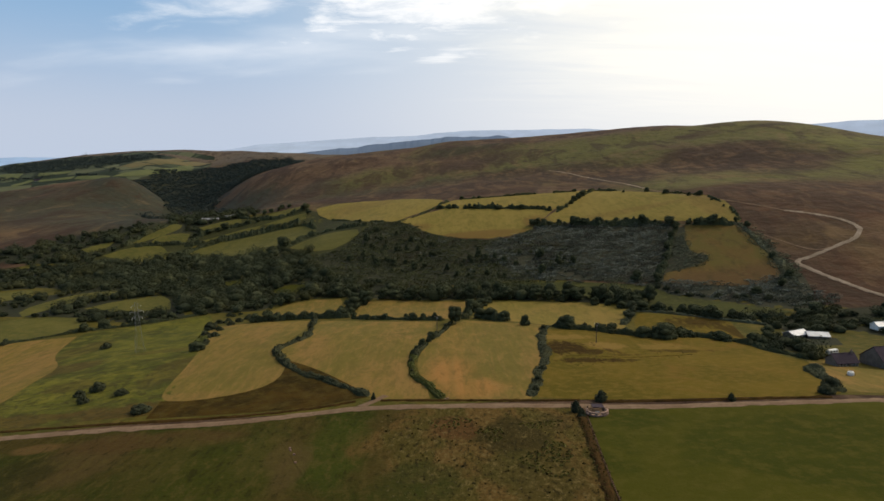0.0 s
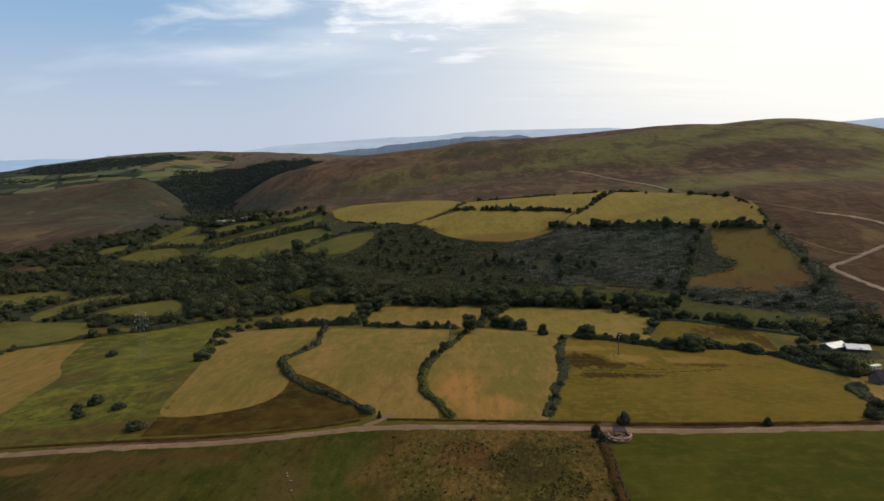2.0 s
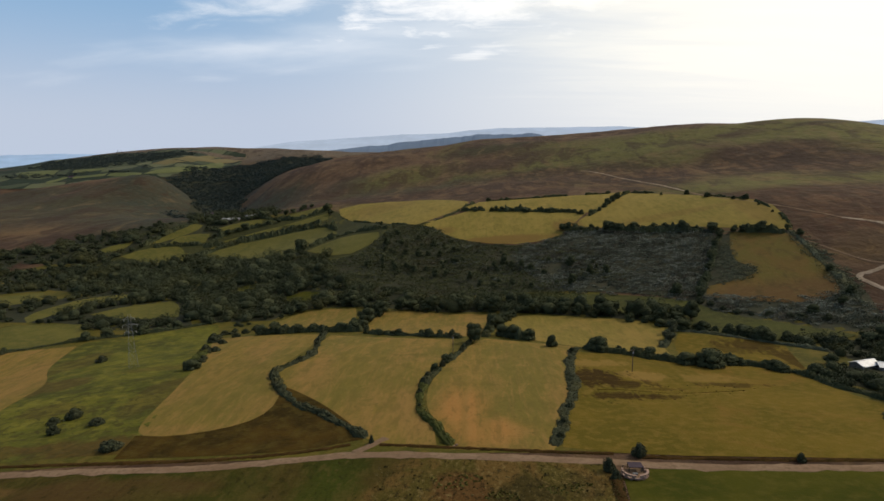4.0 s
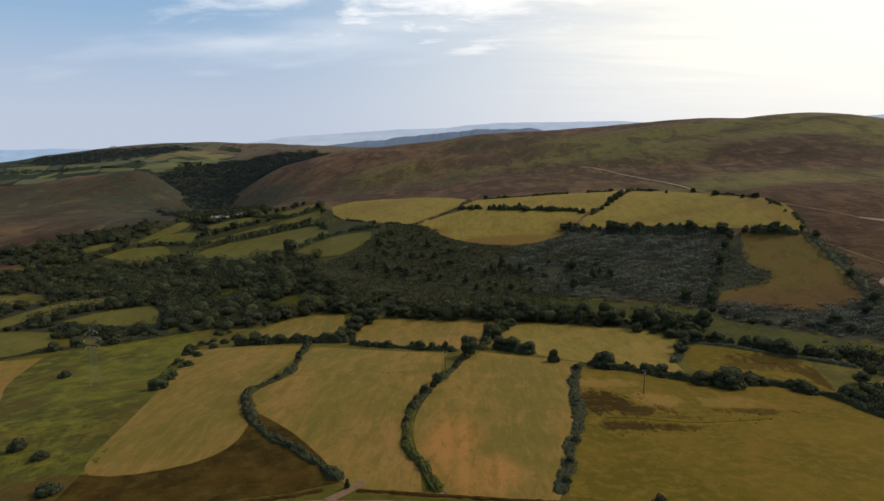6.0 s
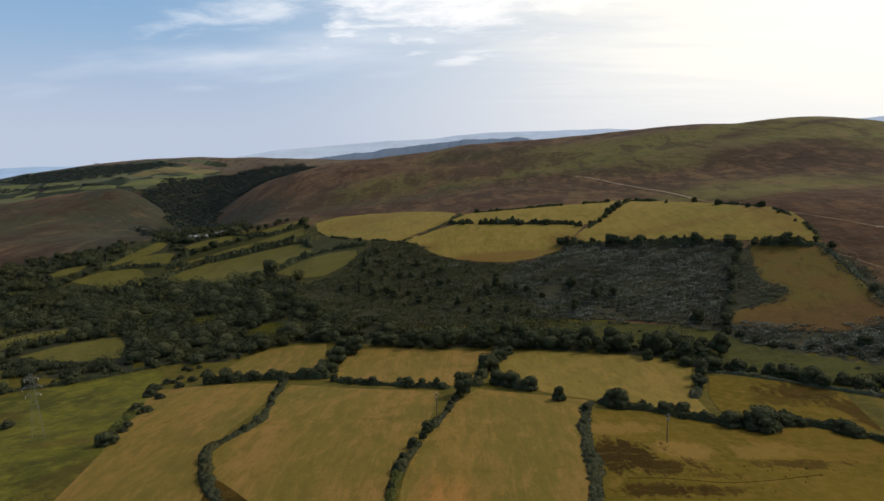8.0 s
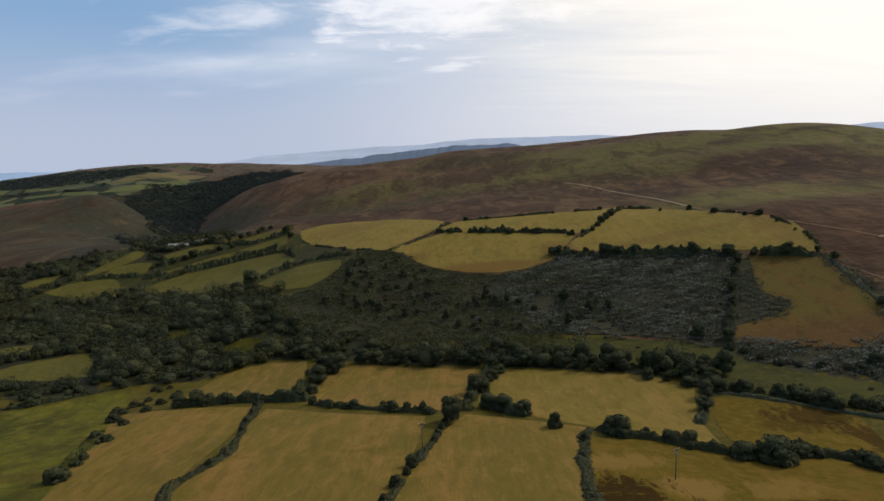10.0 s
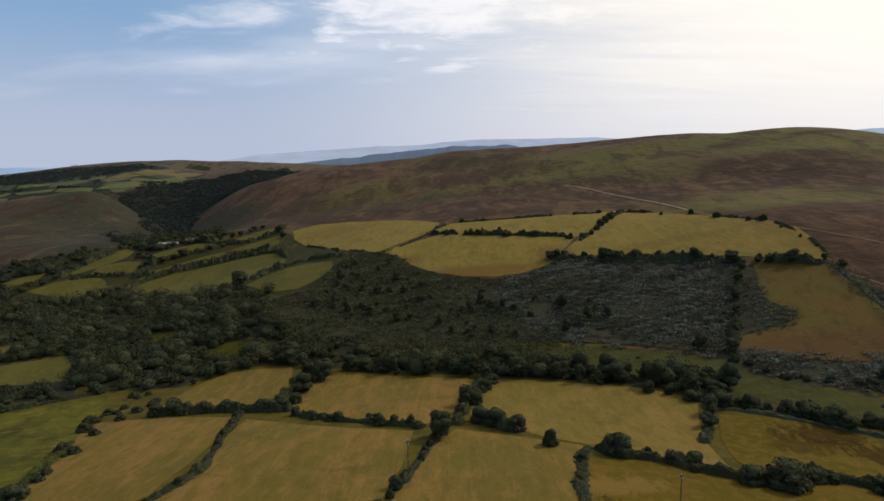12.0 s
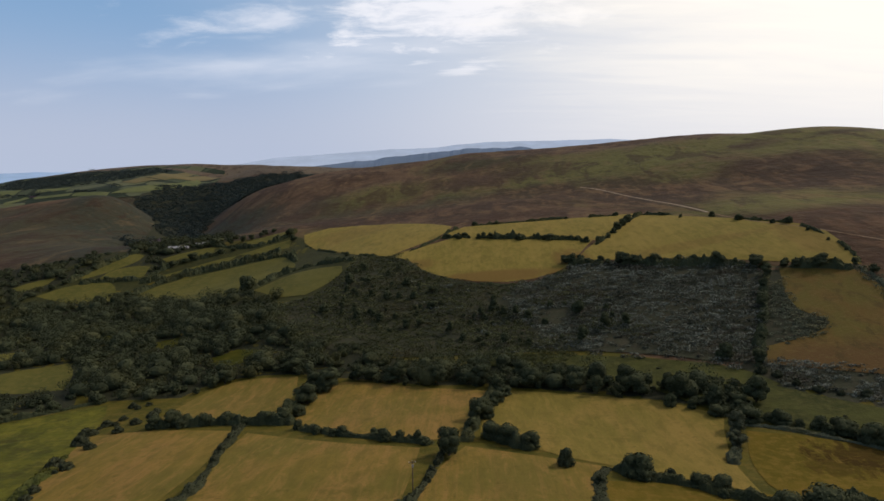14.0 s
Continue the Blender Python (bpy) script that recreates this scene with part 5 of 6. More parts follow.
for kind, x, y, w, h in (
        ("low", 36, 160.5, 3.4, 3.0), ("low", 36.4, 156, 2.6, 2.2), ("low", -21.5, 181.5, 1.6, 2.2), ("low", 79, 162.5, 2.4, 2.0), ("low", 107, 166, 5, 2.6), ("low", 112, 172, 6, 3),
        ("bush", -5, 255, 4.0, 3.4), ("bush", -8.4, 243, 4.2, 3.2), ("low", -10.4, 234, 3.6, 2.4), ("low", 1.4, 279, 3.0, 2.2),
        ("low", -62.6, 261, 2.8, 2.2), ("bush", -92, 334, 6, 4.2), ("bush", -84, 334, 6.5, 4.6), ("bush", -76, 334, 6, 4.4), ("round", -60, 332, 5, 4.6),
        ("round", -54, 331, 5, 4.8), ("bush", -30, 314, 4.6, 3.2), ("round", -16, 308, 3.6, 4.0), ("round", -10, 306, 3.4, 3.6), ("round", -4, 304, 3.2, 4.0)):
    plant(kind, x, y, w, h)
for kind, x, y, w, h in (
        ("bush", 19, 307, 7.5, 5.6), ("bush", 24, 303, 8, 6.0), ("bush", 30, 298, 7, 5.2), ("low", 65, 276, 4, 2.8), ("bush", 72, 271, 5, 3.4),
        ("low", 80, 264, 4, 2.6), ("round", 70, 436, 7.5, 7.5), ("tall", 79, 416, 6.5, 9), ("tall", 66, 404, 6, 8.5), ("round", 89, 417, 6, 6.5),
        ("tall", 38, 442, 4.5, 7), ("tall", 20, 446, 4, 6), ("bush", 118, 372, 8, 6.5), ("tall", 30, 410, 5, 7), ("bush", -34, 478, 6, 5),
        ("bush", -8, 462, 5, 4), ("tall", -60, 502, 5, 6), ("bush", -70, 470, 7, 5), ("tall", 4, 430, 5, 7), ("round", -20, 440, 6, 6)):
    plant(kind, x, y, w, h)
for kind, x, y, w, h in (
        ("bush", 52, 430, 4, 3.5), ("round", 166, 440, 6, 6.5), ("round", 158, 426, 5.5, 6), ("round", 150, 410, 5.5, 6), ("round", 144, 396, 5, 5.5),
        ("round", 136, 380, 5, 5), ("round", 128, 364, 7, 6), ("round", 207, 420, 5, 5), ("bush", 200, 372, 5, 4), ("bush", 196, 345, 6, 4.5),
        ("round", 186, 334, 6, 5), ("bush", 170, 330, 6, 4), ("round", 131, 577, 7, 5.5), ("round", 124, 566, 6, 5), ("bush", 140, 592, 5, 3.4),
        ("bush", 192, 534, 6, 4), ("bush", 203, 512, 4, 3), ("bush", -76, 578, 4, 3.4), ("round", -146, 528, 8, 7), ("bush", -152, 523, 7, 4.5)):
    plant(kind, x, y, w, h)
for kind, x, y, w, h in (
        ("round", -158, 718, 10, 9), ("round", -150, 700, 8, 7), ("bush", -205, 346, 7, 5), ("bush", -196, 352, 6, 4),
        ("bush", -178, 354, 6, 4), ("low", -118, 300, 6.5, 2.8), ("low", -124, 322, 6.5, 3.0),
        ("low", -128, 332, 6.0, 3.0), ("bush", -238, 328, 4, 3),
        ("round", 134, 296, 6, 5), ("round", 141, 262, 7, 5), ("bush", 133, 246, 7, 5), ("bush", 138, 232, 7, 5)):
    plant(kind, x, y, w, h)
# small trees that stand in the hedges of the upland fields
row_rng = np.random.default_rng(5)
def tree_row(pts, step, kind, w, h):
    """Small trees of uneven size along a hedge line."""
    s, x, y, dx, dy = along(pts, step)
    for a, b in zip(x, y):
        if row_rng.uniform() < 0.9:
            k = float(row_rng.uniform(0.45, 1.35))
            plant(kind, a + float(row_rng.normal(0, 2.2)), b + float(row_rng.normal(0, 1.2)), w * k, h * k ** 0.7 * float(row_rng.uniform(0.75, 1.2)))


tree_row([(75, 504), (97, 496), (121, 482), (141, 472), (161, 458), (176, 445), (200, 430)], 5.0, "round", 7.4, 6.2)
tree_row([(0, 578), (37, 563), (84, 549), (97, 538)], 4.2, "bush", 5.6, 4.0)
tree_row([(100, 534), (110, 544), (130, 575)], 9.0, "bush", 5.0, 4.4)
tree_row([(20, 614), (60, 612), (147, 605)], 16.0, "bush", 4.6, 3.4)
tree_row([(150, 600), (191, 541), (216, 496), (213, 450)], 17.0, "bush", 4.4, 3.4)
tree_row([(-250, 600), (-238, 631), (-197, 652), (-143, 658)], 12.0, "round", 6.5, 4.8)
tree_row([(-262, 570), (-250, 592), (-243, 575)], 6.0, "round", 8.0, 6.0)
tree_row([(-256, 650), (-232, 675), (-203, 690)], 11.0, "round", 8.0, 6.0)
tree_row([(-320, 600), (-312, 640), (-300, 690)], 14.0, "round", 6.5, 4.6)
tree_row([(-306, 614), (-284, 624), (-257, 630)], 10.0, "round", 6.0, 4.6)
tree_row([(-300, 700), (-262, 716), (-215, 706), (-180, 745)], 9.0, "round", 8.0, 6.0)
tree_row([(-50, 384), (-56, 342)], 7.0, "bush", 7.0, 5.4)
tree_row([(14, 316), (24, 360)], 6.0, "bush", 6.4, 5.2)
tree_row([(-102, 335), (-52, 334)], 6.0, "bush", 6.2, 4.6)
tree_row([(-46, 322), (-26, 312), (0, 302)], 5.0, "bush", 3.8, 3.0)
tree_row([(62, 275), (98, 258)], 6.0, "bush", 6.0, 3.8)
tree_row([(100, 262), (122, 250), (126, 232)], 6.0, "bush", 5.5, 3.6)
tree_row([(-205, 349), (-146, 374)], 9.0, "bush", 6.0, 4.0)
tree_row([(-255, 312), (-215, 342)], 12.0, "low", 5.0, 2.6)
tree_row([(-107, 378), (-88, 397), (-66, 397)], 7.0, "round", 7.5, 5.5)
tree_row([(28, 364), (75, 348), (108, 326)], 5.6, "round", 8.6, 7.4)
tree_row([(34, 369), (80, 352), (112, 332)], 7.0, "round", 9.0, 8.0)
tree_row([(-48, 384), (-12, 376), (24, 364)], 6.0, "round", 8.0, 6.6)
tree_row([(84, 334), (102, 322), (115, 314), (128, 309)], 6.0, "bush", 6.0, 4.4)
tree_row([(97, 323), (112, 316), (128, 307), (146, 294)], 4.2, "bush", 7.2, 4.6)
tree_row([(128, 307), (138, 301), (150, 293), (168, 290)], 5.0, "low", 6.5, 3.6)
tree_row([(123, 356), (134, 344), (149, 332), (170, 321)], 7.0, "low", 5.0, 2.4)


# thorn shrubs scattered over the bracken
shrub_rng = np.random.default_rng(23)
for x, y in zip(*scatter([(-70, 470), (-60, 540), (-30, 520), (10, 480), (60, 455), (110, 420), (126, 372), (90, 385), (50, 398), (5, 416), (-40, 440)], 8.5, shrub_rng)):
    if shrub_rng.uniform() < 0.60 - 0.004 * x:
        k = float(shrub_rng.uniform(0.45, 1.0) + 1.1 * shrub_rng.uniform() ** 4)
        plant("bush" if shrub_rng.uniform() < 0.7 else "tall", float(x), float(y), 4.0 * k, 3.6 * k)

MEADOWS = [[(-272, 391), (-267, 424), (-257, 446), (-241, 455), (-235, 443), (-247, 425), (-255, 407), (-262, 378)], [(-233, 397), (-221, 418), (-198, 429), (-186, 414), (-177, 393), (-201, 389)],
           [(-334, 414), (-329, 437), (-308, 458), (-292, 431), (-301, 417), (-318, 394)], [(-319, 572), (-314, 603), (-273, 610), (-262, 595), (-267, 573)], [(-128, 536), (-112, 560), (-66, 530), (-74, 509), (-90, 500)]]
GLADES = [[(-120, 420), (-108, 432), (-92, 428), (-94, 416), (-108, 410)], [(-168, 452), (-152, 460), (-140, 450), (-152, 442)], [(-216, 478), (-196, 486), (-186, 474), (-204, 466)]]
for pts in GLADES:
    field("glade", "grassy gap among the trees of the wood", MEADOW, pts, soften=1, lift=0.25)
woodland("dense dark green broadleaf wood along the valley stream",
         [[(-291, 470), (-320, 540), (-330, 574), (-280, 570), (-255, 585), (-205, 562), (-165, 538), (-134, 528), (-105, 500), (-92, 456), (-62, 428), (-28, 408), (9, 394), (37, 388), (60, 375), (80, 360), (107, 350), (117, 334), (104, 324), (76, 344), (47, 356), (21, 365),
           (-12, 374), (-39, 385), (-55, 387), (-66, 395), (-89, 397), (-106, 389), (-112, 374), (-128, 374), (-153, 374), (-186, 426), (-227, 431)]], 6.6, 5.0, 5.8, 320, 0.66, 61, clearings=[grown(f, 4.5) for f in MEADOWS] + [grown(f, 1.5) for f in HILL_FIELDS] + GLADES)
woodland("dark overgrown hedges and trees round the small meadows",
         [[(-400, 528), (-363, 550), (-316, 560), (-290, 480), (-262, 452), (-311, 468), (-345, 441)], [(-345, 380), (-288, 430), (-262, 455), (-230, 440), (-190, 432), (-170, 396), (-155, 366), (-206, 364), (-230, 378), (-275, 378)]], 6.8, 3.9, 3.9, 260, 0.64, 62, clearings=[grown(f, 5.5) for f in MEADOWS])
woodland("dark scrub wood below the wet meadow",
         [[(146, 296), (160, 298), (185, 294), (172, 266), (154, 264), (150, 284)], [(133, 256), (153, 262), (166, 254), (160, 240), (142, 240), (138, 218), (131, 214), (124, 227)],
          [(170, 300), (240, 290), (260, 240), (200, 235), (180, 262)]], 6.4, 3.9, 3.4, 280, 0.58, 63, clearings=[[(141, 243), (170, 240), (176, 262), (146, 270)]])
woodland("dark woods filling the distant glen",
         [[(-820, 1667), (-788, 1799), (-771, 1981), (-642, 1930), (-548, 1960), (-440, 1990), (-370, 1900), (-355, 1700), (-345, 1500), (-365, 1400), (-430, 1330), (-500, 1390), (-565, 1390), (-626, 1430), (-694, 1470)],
          [(-330, 760), (-400, 900), (-455, 1000), (-500, 1130), (-560, 1260), (-620, 1430), (-500, 1400), (-470, 1280), (-420, 1130), (-360, 980), (-300, 860), (-250, 780)]], 12.0, 9.0, 6.0, 150, 1.7, 64, LEAF_FAR_HAZED)
woodland("scattered trees at the foot of the knoll",
         [[(-308, 624), (-298, 667), (-330, 760), (-260, 790), (-215, 746), (-230, 700), (-269, 627)], [(-400, 560), (-420, 610), (-340, 680), (-310, 690), (-325, 600), (-330, 560)], [(-480, 560), (-450, 610), (-410, 610), (-400, 540), (-420, 500)]], 9.0, 4.6, 4.4, 200, 0.9, 66, LEAF_WOOD, clearings=[grown(f, 5.0) for f in HILL_FIELDS])
woodland("dark woods along the far escarpment, leaves tinted with blue haze",
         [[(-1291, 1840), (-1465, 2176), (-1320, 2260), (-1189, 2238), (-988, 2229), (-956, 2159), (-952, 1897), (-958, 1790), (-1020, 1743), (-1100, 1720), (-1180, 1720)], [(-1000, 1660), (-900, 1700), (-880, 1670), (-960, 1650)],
          [(-900, 1720), (-950, 1800), (-895, 1800), (-875, 1760)], [(-1120, 1560), (-1060, 1610), (-1010, 1640), (-1080, 1660), (-1200, 1560)]], 20.0, 12.0, 6.0, 70, 2.6, 65, LEAF_FAR_HAZED)
bracken("grey-green bracken covering the dark slope", [(45, 480), (76, 495), (81, 502), (136, 483), (167, 456), (161, 433), (144, 395), (131, 366), (118, 361), (92, 380), (62, 392), (40, 432), (30, 462)], 3.2, 2.2, 2.0, 66, FROND, 71, -1.5)
bracken("dark green bracken and rough scrub below the wood", [(-61, 561), (-30, 541), (-11, 507), (16, 487), (45, 480), (30, 462), (40, 432), (62, 392), (54, 382), (10, 393), (-30, 407), (-64, 427), (-95, 455), (-108, 488), (-80, 493)], 2.7, 1.9, 1.4, 44, FROND_DARK, 70, -1.7)
bracken("dark green bracken running into the grey stand", [(40, 482), (70, 488), (92, 470), (86, 440), (104, 412), (92, 384), (58, 394), (38, 432), (28, 462)], 4.6, 2.3, 2.3, 60, FROND_DARK, 76, 0.2)
bracken("grey-green bracken thinning into the darker slope", [(-20, 500), (16, 484), (46, 478), (40, 432), (64, 392), (20, 404), (-10, 430), (-30, 470)], 4.8, 2.0, 1.9, 56, FROND, 77, 0.7)
bracken("grey-green bracken invading the tan field", [(168, 447), (174, 441), (162, 404), (170, 387), (161, 377), (140, 375), (145, 395)], 2.3, 1.5, 1.25, 34, FROND_PALE, 72, -1.2)
bracken("grey-green bracken below the tan field", [(131, 367), (143, 361), (154, 356), (170, 348), (188, 349), (199, 330), (204, 312), (191, 302), (158, 320), (127, 345)], 2.3, 1.5, 1.25, 34, FROND, 73, -1.2)
bracken("grey-green bracken beside the moor", [(203, 430), (211, 426), (209, 369), (200, 328), (189, 337), (198, 378)], 2.3, 1.5, 1.25, 34, FROND_PALE, 74, -1.2)
tufts("rushes", "tawny rush tussocks in the foreground pasture", [(-18, 168), (36, 160), (34, 142), (31, 84), (-1, 84), (-12, 120), (-16, 142)], 1.9, 0.55, 0.12, 4, RUSH_PALE, 75, 7.0)
for cx, cy, rx, ry in ((12, 148, 3.4, 4.5), (25, 152, 5.5, 3.0), (24, 131, 6.0, 8.0), (1, 158, 6.0, 4.0)):
    tufts("rushes", "clump of pale green rushes in the brown rush bed", [(cx + rx * math.cos(a) * (1 + 0.3 * math.sin(3 * a + cx)), cy + ry * math.sin(a) * (1 + 0.3 * math.sin(2 * a + cy))) for a in np.linspace(0, 6.0, 14)],
          1.1, 0.85, 0.22, 6, RUSH_GREEN, int(80 + cx), 2.0)
tufts("rushes", "dark rush tussocks dotted over the rush bed", [(-18, 168), (36, 160), (34, 142), (32, 100), (4, 100), (-10, 125), (-16, 142)], 3.0, 0.75, 0.25, 4, RUSH_DARK, 81, 2.2, 0.5)
tufts("rushes", "brown rush clumps in the grazed pasture", [(43, 246), (60, 244), (68, 226), (102, 233), (102, 224), (62, 206), (46, 206)], 2.6, 0.6, 0.16, 4, RUSH, 78, 4.0)
# small bushes grown into the winding hedges
for x, y, w, h in ((-66, 238, 2.2, 1.8), (-69, 247, 2.6, 1.8), (-60.8, 268, 2.4, 1.8), (-63.4, 290, 2.8, 2.2), (-65.4, 301, 2.6, 2.2), (-67, 312, 3.0, 2.6), (-68.6, 322, 3.4, 2.8), (-37, 200, 2.0, 1.6),
                   (-6, 250, 2.6, 2.2), (-2.8, 261, 2.4, 2.4), (0.6, 273, 2.6, 2.2), (2.6, 285, 2.4, 2.0), (-10.5, 229, 3.2, 2.4), (-12, 219, 2.4, 1.7), (-10.6, 205, 2.2, 1.6),
                   (30, 190, 2.8, 1.9), (33.5, 203, 2.8, 1.6), (39, 232, 2.6, 1.4), (42, 258, 2.6, 1.6), (45, 271, 3.2, 2.4), (28, 181, 2.6, 1.6)):
    plant("low", x, y, w, h)
# low scrub between the green slope and the hay fields
scrub_rng = np.random.default_rng(29)
for x, y in zip(*scatter([(-132, 348), (-118, 300), (-106, 262), (-102, 262), (-112, 300), (-116, 330), (-106, 344), (-108, 372), (-128, 372)], 5.5, scrub_rng)):
    if scrub_rng.uniform() < 0.4:
        k = float(scrub_rng.uniform(0.5, 1.2))
        plant("low", float(x), float(y), 4.4 * k, 2.0 * k)
for x, y in zip(*scatter([(84, 373), (111, 359), (129, 340), (157, 316), (173, 300), (156, 291), (125, 304), (100, 322), (79, 353)], 6.0, scrub_rng)):
    if scrub_rng.uniform() < 0.12:
        k = float(scrub_rng.uniform(0.4, 1.1))
        plant("low", float(x), float(y), 5.4 * k, 1.9 * k)

# ---- distance ----
def ridge(name, label, rows, radius, material, seed):
    """A far hill: a long sloping back between two bearings, with heights along its crest."""
    rng = np.random.default_rng(seed)
    az = np.linspace(rows[0][0], rows[-1][0], 90)
    top = np.interp(az, [r[0] for r in rows], [r[1] for r in rows]) + np.convolve(rng.normal(0, 6, 94), np.ones(5) / 5, "valid")
    verts, faces = [], []
    for k, (a, h) in enumerate(zip(np.radians(az), top)):
        for d, f in ((-0.12, 0.0), (-0.05, 0.62), (0.0, 1.0), (0.03, 0.7), (0.05, 0.0)):
            r = radius * (1 + d)
            g = gz(math.sin(a) * r, math.cos(a) * r)
            verts.append((math.sin(a) * r, math.cos(a) * r, g - 4 + (h - g + 4) * f if f else g - 4))
    for k in range(len(az) - 1):
        for j in range(4):
            faces.append((k * 5 + j, (k + 1) * 5 + j, (k + 1) * 5 + j + 1, k * 5 + j + 1))
    ob = new(name, mesh_from(name, verts, faces, material))
    tagged(ob, label, "hills", kind="structure")


# These far backs carry their haze as painted, faintly glowing colour.
ridge("distant_hills", "hazy blue hills on the far horizon", [(-22, 80), (-19, 112), (-16, 150), (-8, 190), (-3, 205), (2, 230), (9, 238), (13, 236), (17, 205), (25, 200), (29, 222), (33, 240), (44, 242), (52, 120)], 4550, FAR_HAZE_BLUE, 1)
ridge("distant_spur", "dark hazy spur below the far hills", [(-16, 66), (-12, 88), (-8, 108), (-3, 136), (1, 150), (5, 158), (9, 126), (12, 60)], 3100, FAR_HAZE_DARK, 2)
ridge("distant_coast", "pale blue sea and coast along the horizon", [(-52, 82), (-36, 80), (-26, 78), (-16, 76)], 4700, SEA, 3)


# ---- buildings, poles and walls ----
def box(bm, x0, y0, z0, x1, y1, z1, bevel=0.0):
    r = bmesh.ops.create_cube(bm, size=1.0)
    for v in r["verts"]:
        v.co = Vector((x0 + (v.co.x + 0.5) * (x1 - x0), y0 + (v.co.y + 0.5) * (y1 - y0), z0 + (v.co.z + 0.5) * (z1 - z0)))
    if bevel:
        edges = list({e for v in r["verts"] for e in v.link_edges})
        bmesh.ops.bevel(bm, geom=edges, offset=bevel, segments=1, affect="EDGES")


def boxed(name, dims, material, parent, label="", bevel=0.0):
    bm = bmesh.new()
    box(bm, *dims, bevel)
    return part(name, bm, material, parent, label)


def prism(bm, outline, x0, x1):
    """A solid with an outline in y and z, drawn out along x."""
    a = [bm.verts.new((x0, y, z)) for y, z in outline]
    b = [bm.verts.new((x1, y, z)) for y, z in outline]
    bm.faces.new(a[::-1])
    bm.faces.new(b)
    for i in range(len(a)):
        bm.faces.new((a[i], a[(i + 1) % len(a)], b[(i + 1) % len(a)], b[i]))
    bmesh.ops.recalc_face_normals(bm, faces=bm.faces[:])


def building(name, label, category, x, y, turn, length, depth, eaves, rise, wall_mat, roof_mat, windows=3, chimney=False, door=True):
    """A gabled building: walls, two roof slopes, ridge, windows, door and chimney."""
    root = new(name)
    root.matrix_basis = pose(x, y, min(gz(x, y), gz(x + depth / 2, y), gz(x, y - depth / 2)) - 0.1, 0, 0, turn)
    tagged(root, label, category)
    bm = bmesh.new()
    h = depth / 2
    prism(bm, [(-h, 0), (h, 0), (h, eaves), (0, eaves + rise), (-h, eaves)], -length / 2, length / 2)
    part("wall", bm, wall_mat, root)
    for s in (-1, 1):
        bm = bmesh.new()
        prism(bm, [(s * (h + 0.4), eaves - 0.4 * rise / h + 0.03), (0, eaves + rise + 0.03), (0, eaves + rise + 0.2), (s * (h + 0.4), eaves - 0.4 * rise / h + 0.18)], -length / 2 - 0.35, length / 2 + 0.35)
        slope = part("roof", bm, roof_mat, root)
    boxed("ridge", (-length / 2 - 0.35, -0.12, eaves + rise + 0.14, length / 2 + 0.35, 0.12, eaves + rise + 0.28), roof_mat, root)
    for k in range(windows):
        wx = -length / 2 + (k + 0.7) * length / (windows + 0.4)
        w = boxed("window", (wx - 0.5, -h - 0.05, eaves * 0.42, wx + 0.5, -h + 0.02, eaves * 0.80), WHITE_WALL, root)
        boxed("pane", (wx - 0.42, -h - 0.07, eaves * 0.45, wx + 0.42, -h - 0.052, eaves * 0.77), GLASS_DARK, w)
    if door:
        dx = length * 0.08
        boxed("door", (dx - 0.45, -h - 0.06, 0.0, dx + 0.45, -h + 0.02, 2.0), DARK_WOOD, root)
    if chimney:
        c = boxed("chimney", (length / 2 - 1.0, -0.35, eaves + rise - 0.5, length / 2 - 0.4, 0.35, eaves + rise + 1.0), STONE, root, bevel=0.03)
        boxed("chimney_pot", (length / 2 - 0.82, -0.15, eaves + rise + 1.0, length / 2 - 0.58, 0.15, eaves + rise + 1.35), PINK_STONE, c)
    return root


building("farm_shed", "low shed with a pale sheet roof among trees", "shed", 151, 258, 22, 8.5, 5.5, 1.8, 1.1, STONE, GREY_SHEET, 2)
building("farm_shed", "low open shed with a pale patched roof", "shed", 158.5, 255.5, -14, 8.0, 6.0, 1.6, 1.0, STONE, GREY_SHEET, 1)
building("farmhouse", "low farmhouse with a dark purple slate roof", "house", 135.8, 204, 6, 7.8, 5.6, 2.0, 2.3, STONE, SLATE, 3, True)
building("barn", "large barn with a purple slate roof", "barn", 152.5, 203, 6, 15, 11.5, 2.6, 4.4, STONE, SLATE, 2)
building("cottage", "long white cottage beyond the trees", "house", 197, 265, 10, 18, 4.5, 2.0, 1.2, WHITE_WALL, GREY_SHEET, 5, True)
building("hillside_barn", "long barn with a pale roof among hillside trees", "barn", -262, 704, 12, 18, 6, 2.2, 1.3, STONE, DULL_SHEET, 2)
building("hillside_barn", "small pale-roofed barn among hillside trees", "barn", -244, 714, 20, 10, 6, 2.2, 1.4, STONE, DULL_SHEET, 2)
for x, y, turn in ((-849, 1546, 10), (-826, 1552, 70), (-1029, 1599, 30)):
    building("far_house", "small stone house far across the valley", "house", x, y, turn, 13, 7, 3.2, 2.6, STONE, SLATE, 3, True)
building("glen_house", "small white house in the wooded glen", "house", -300, 735, 40, 9, 6, 3.0, 2.2, WHITE_WALL, SLATE, 2, True)


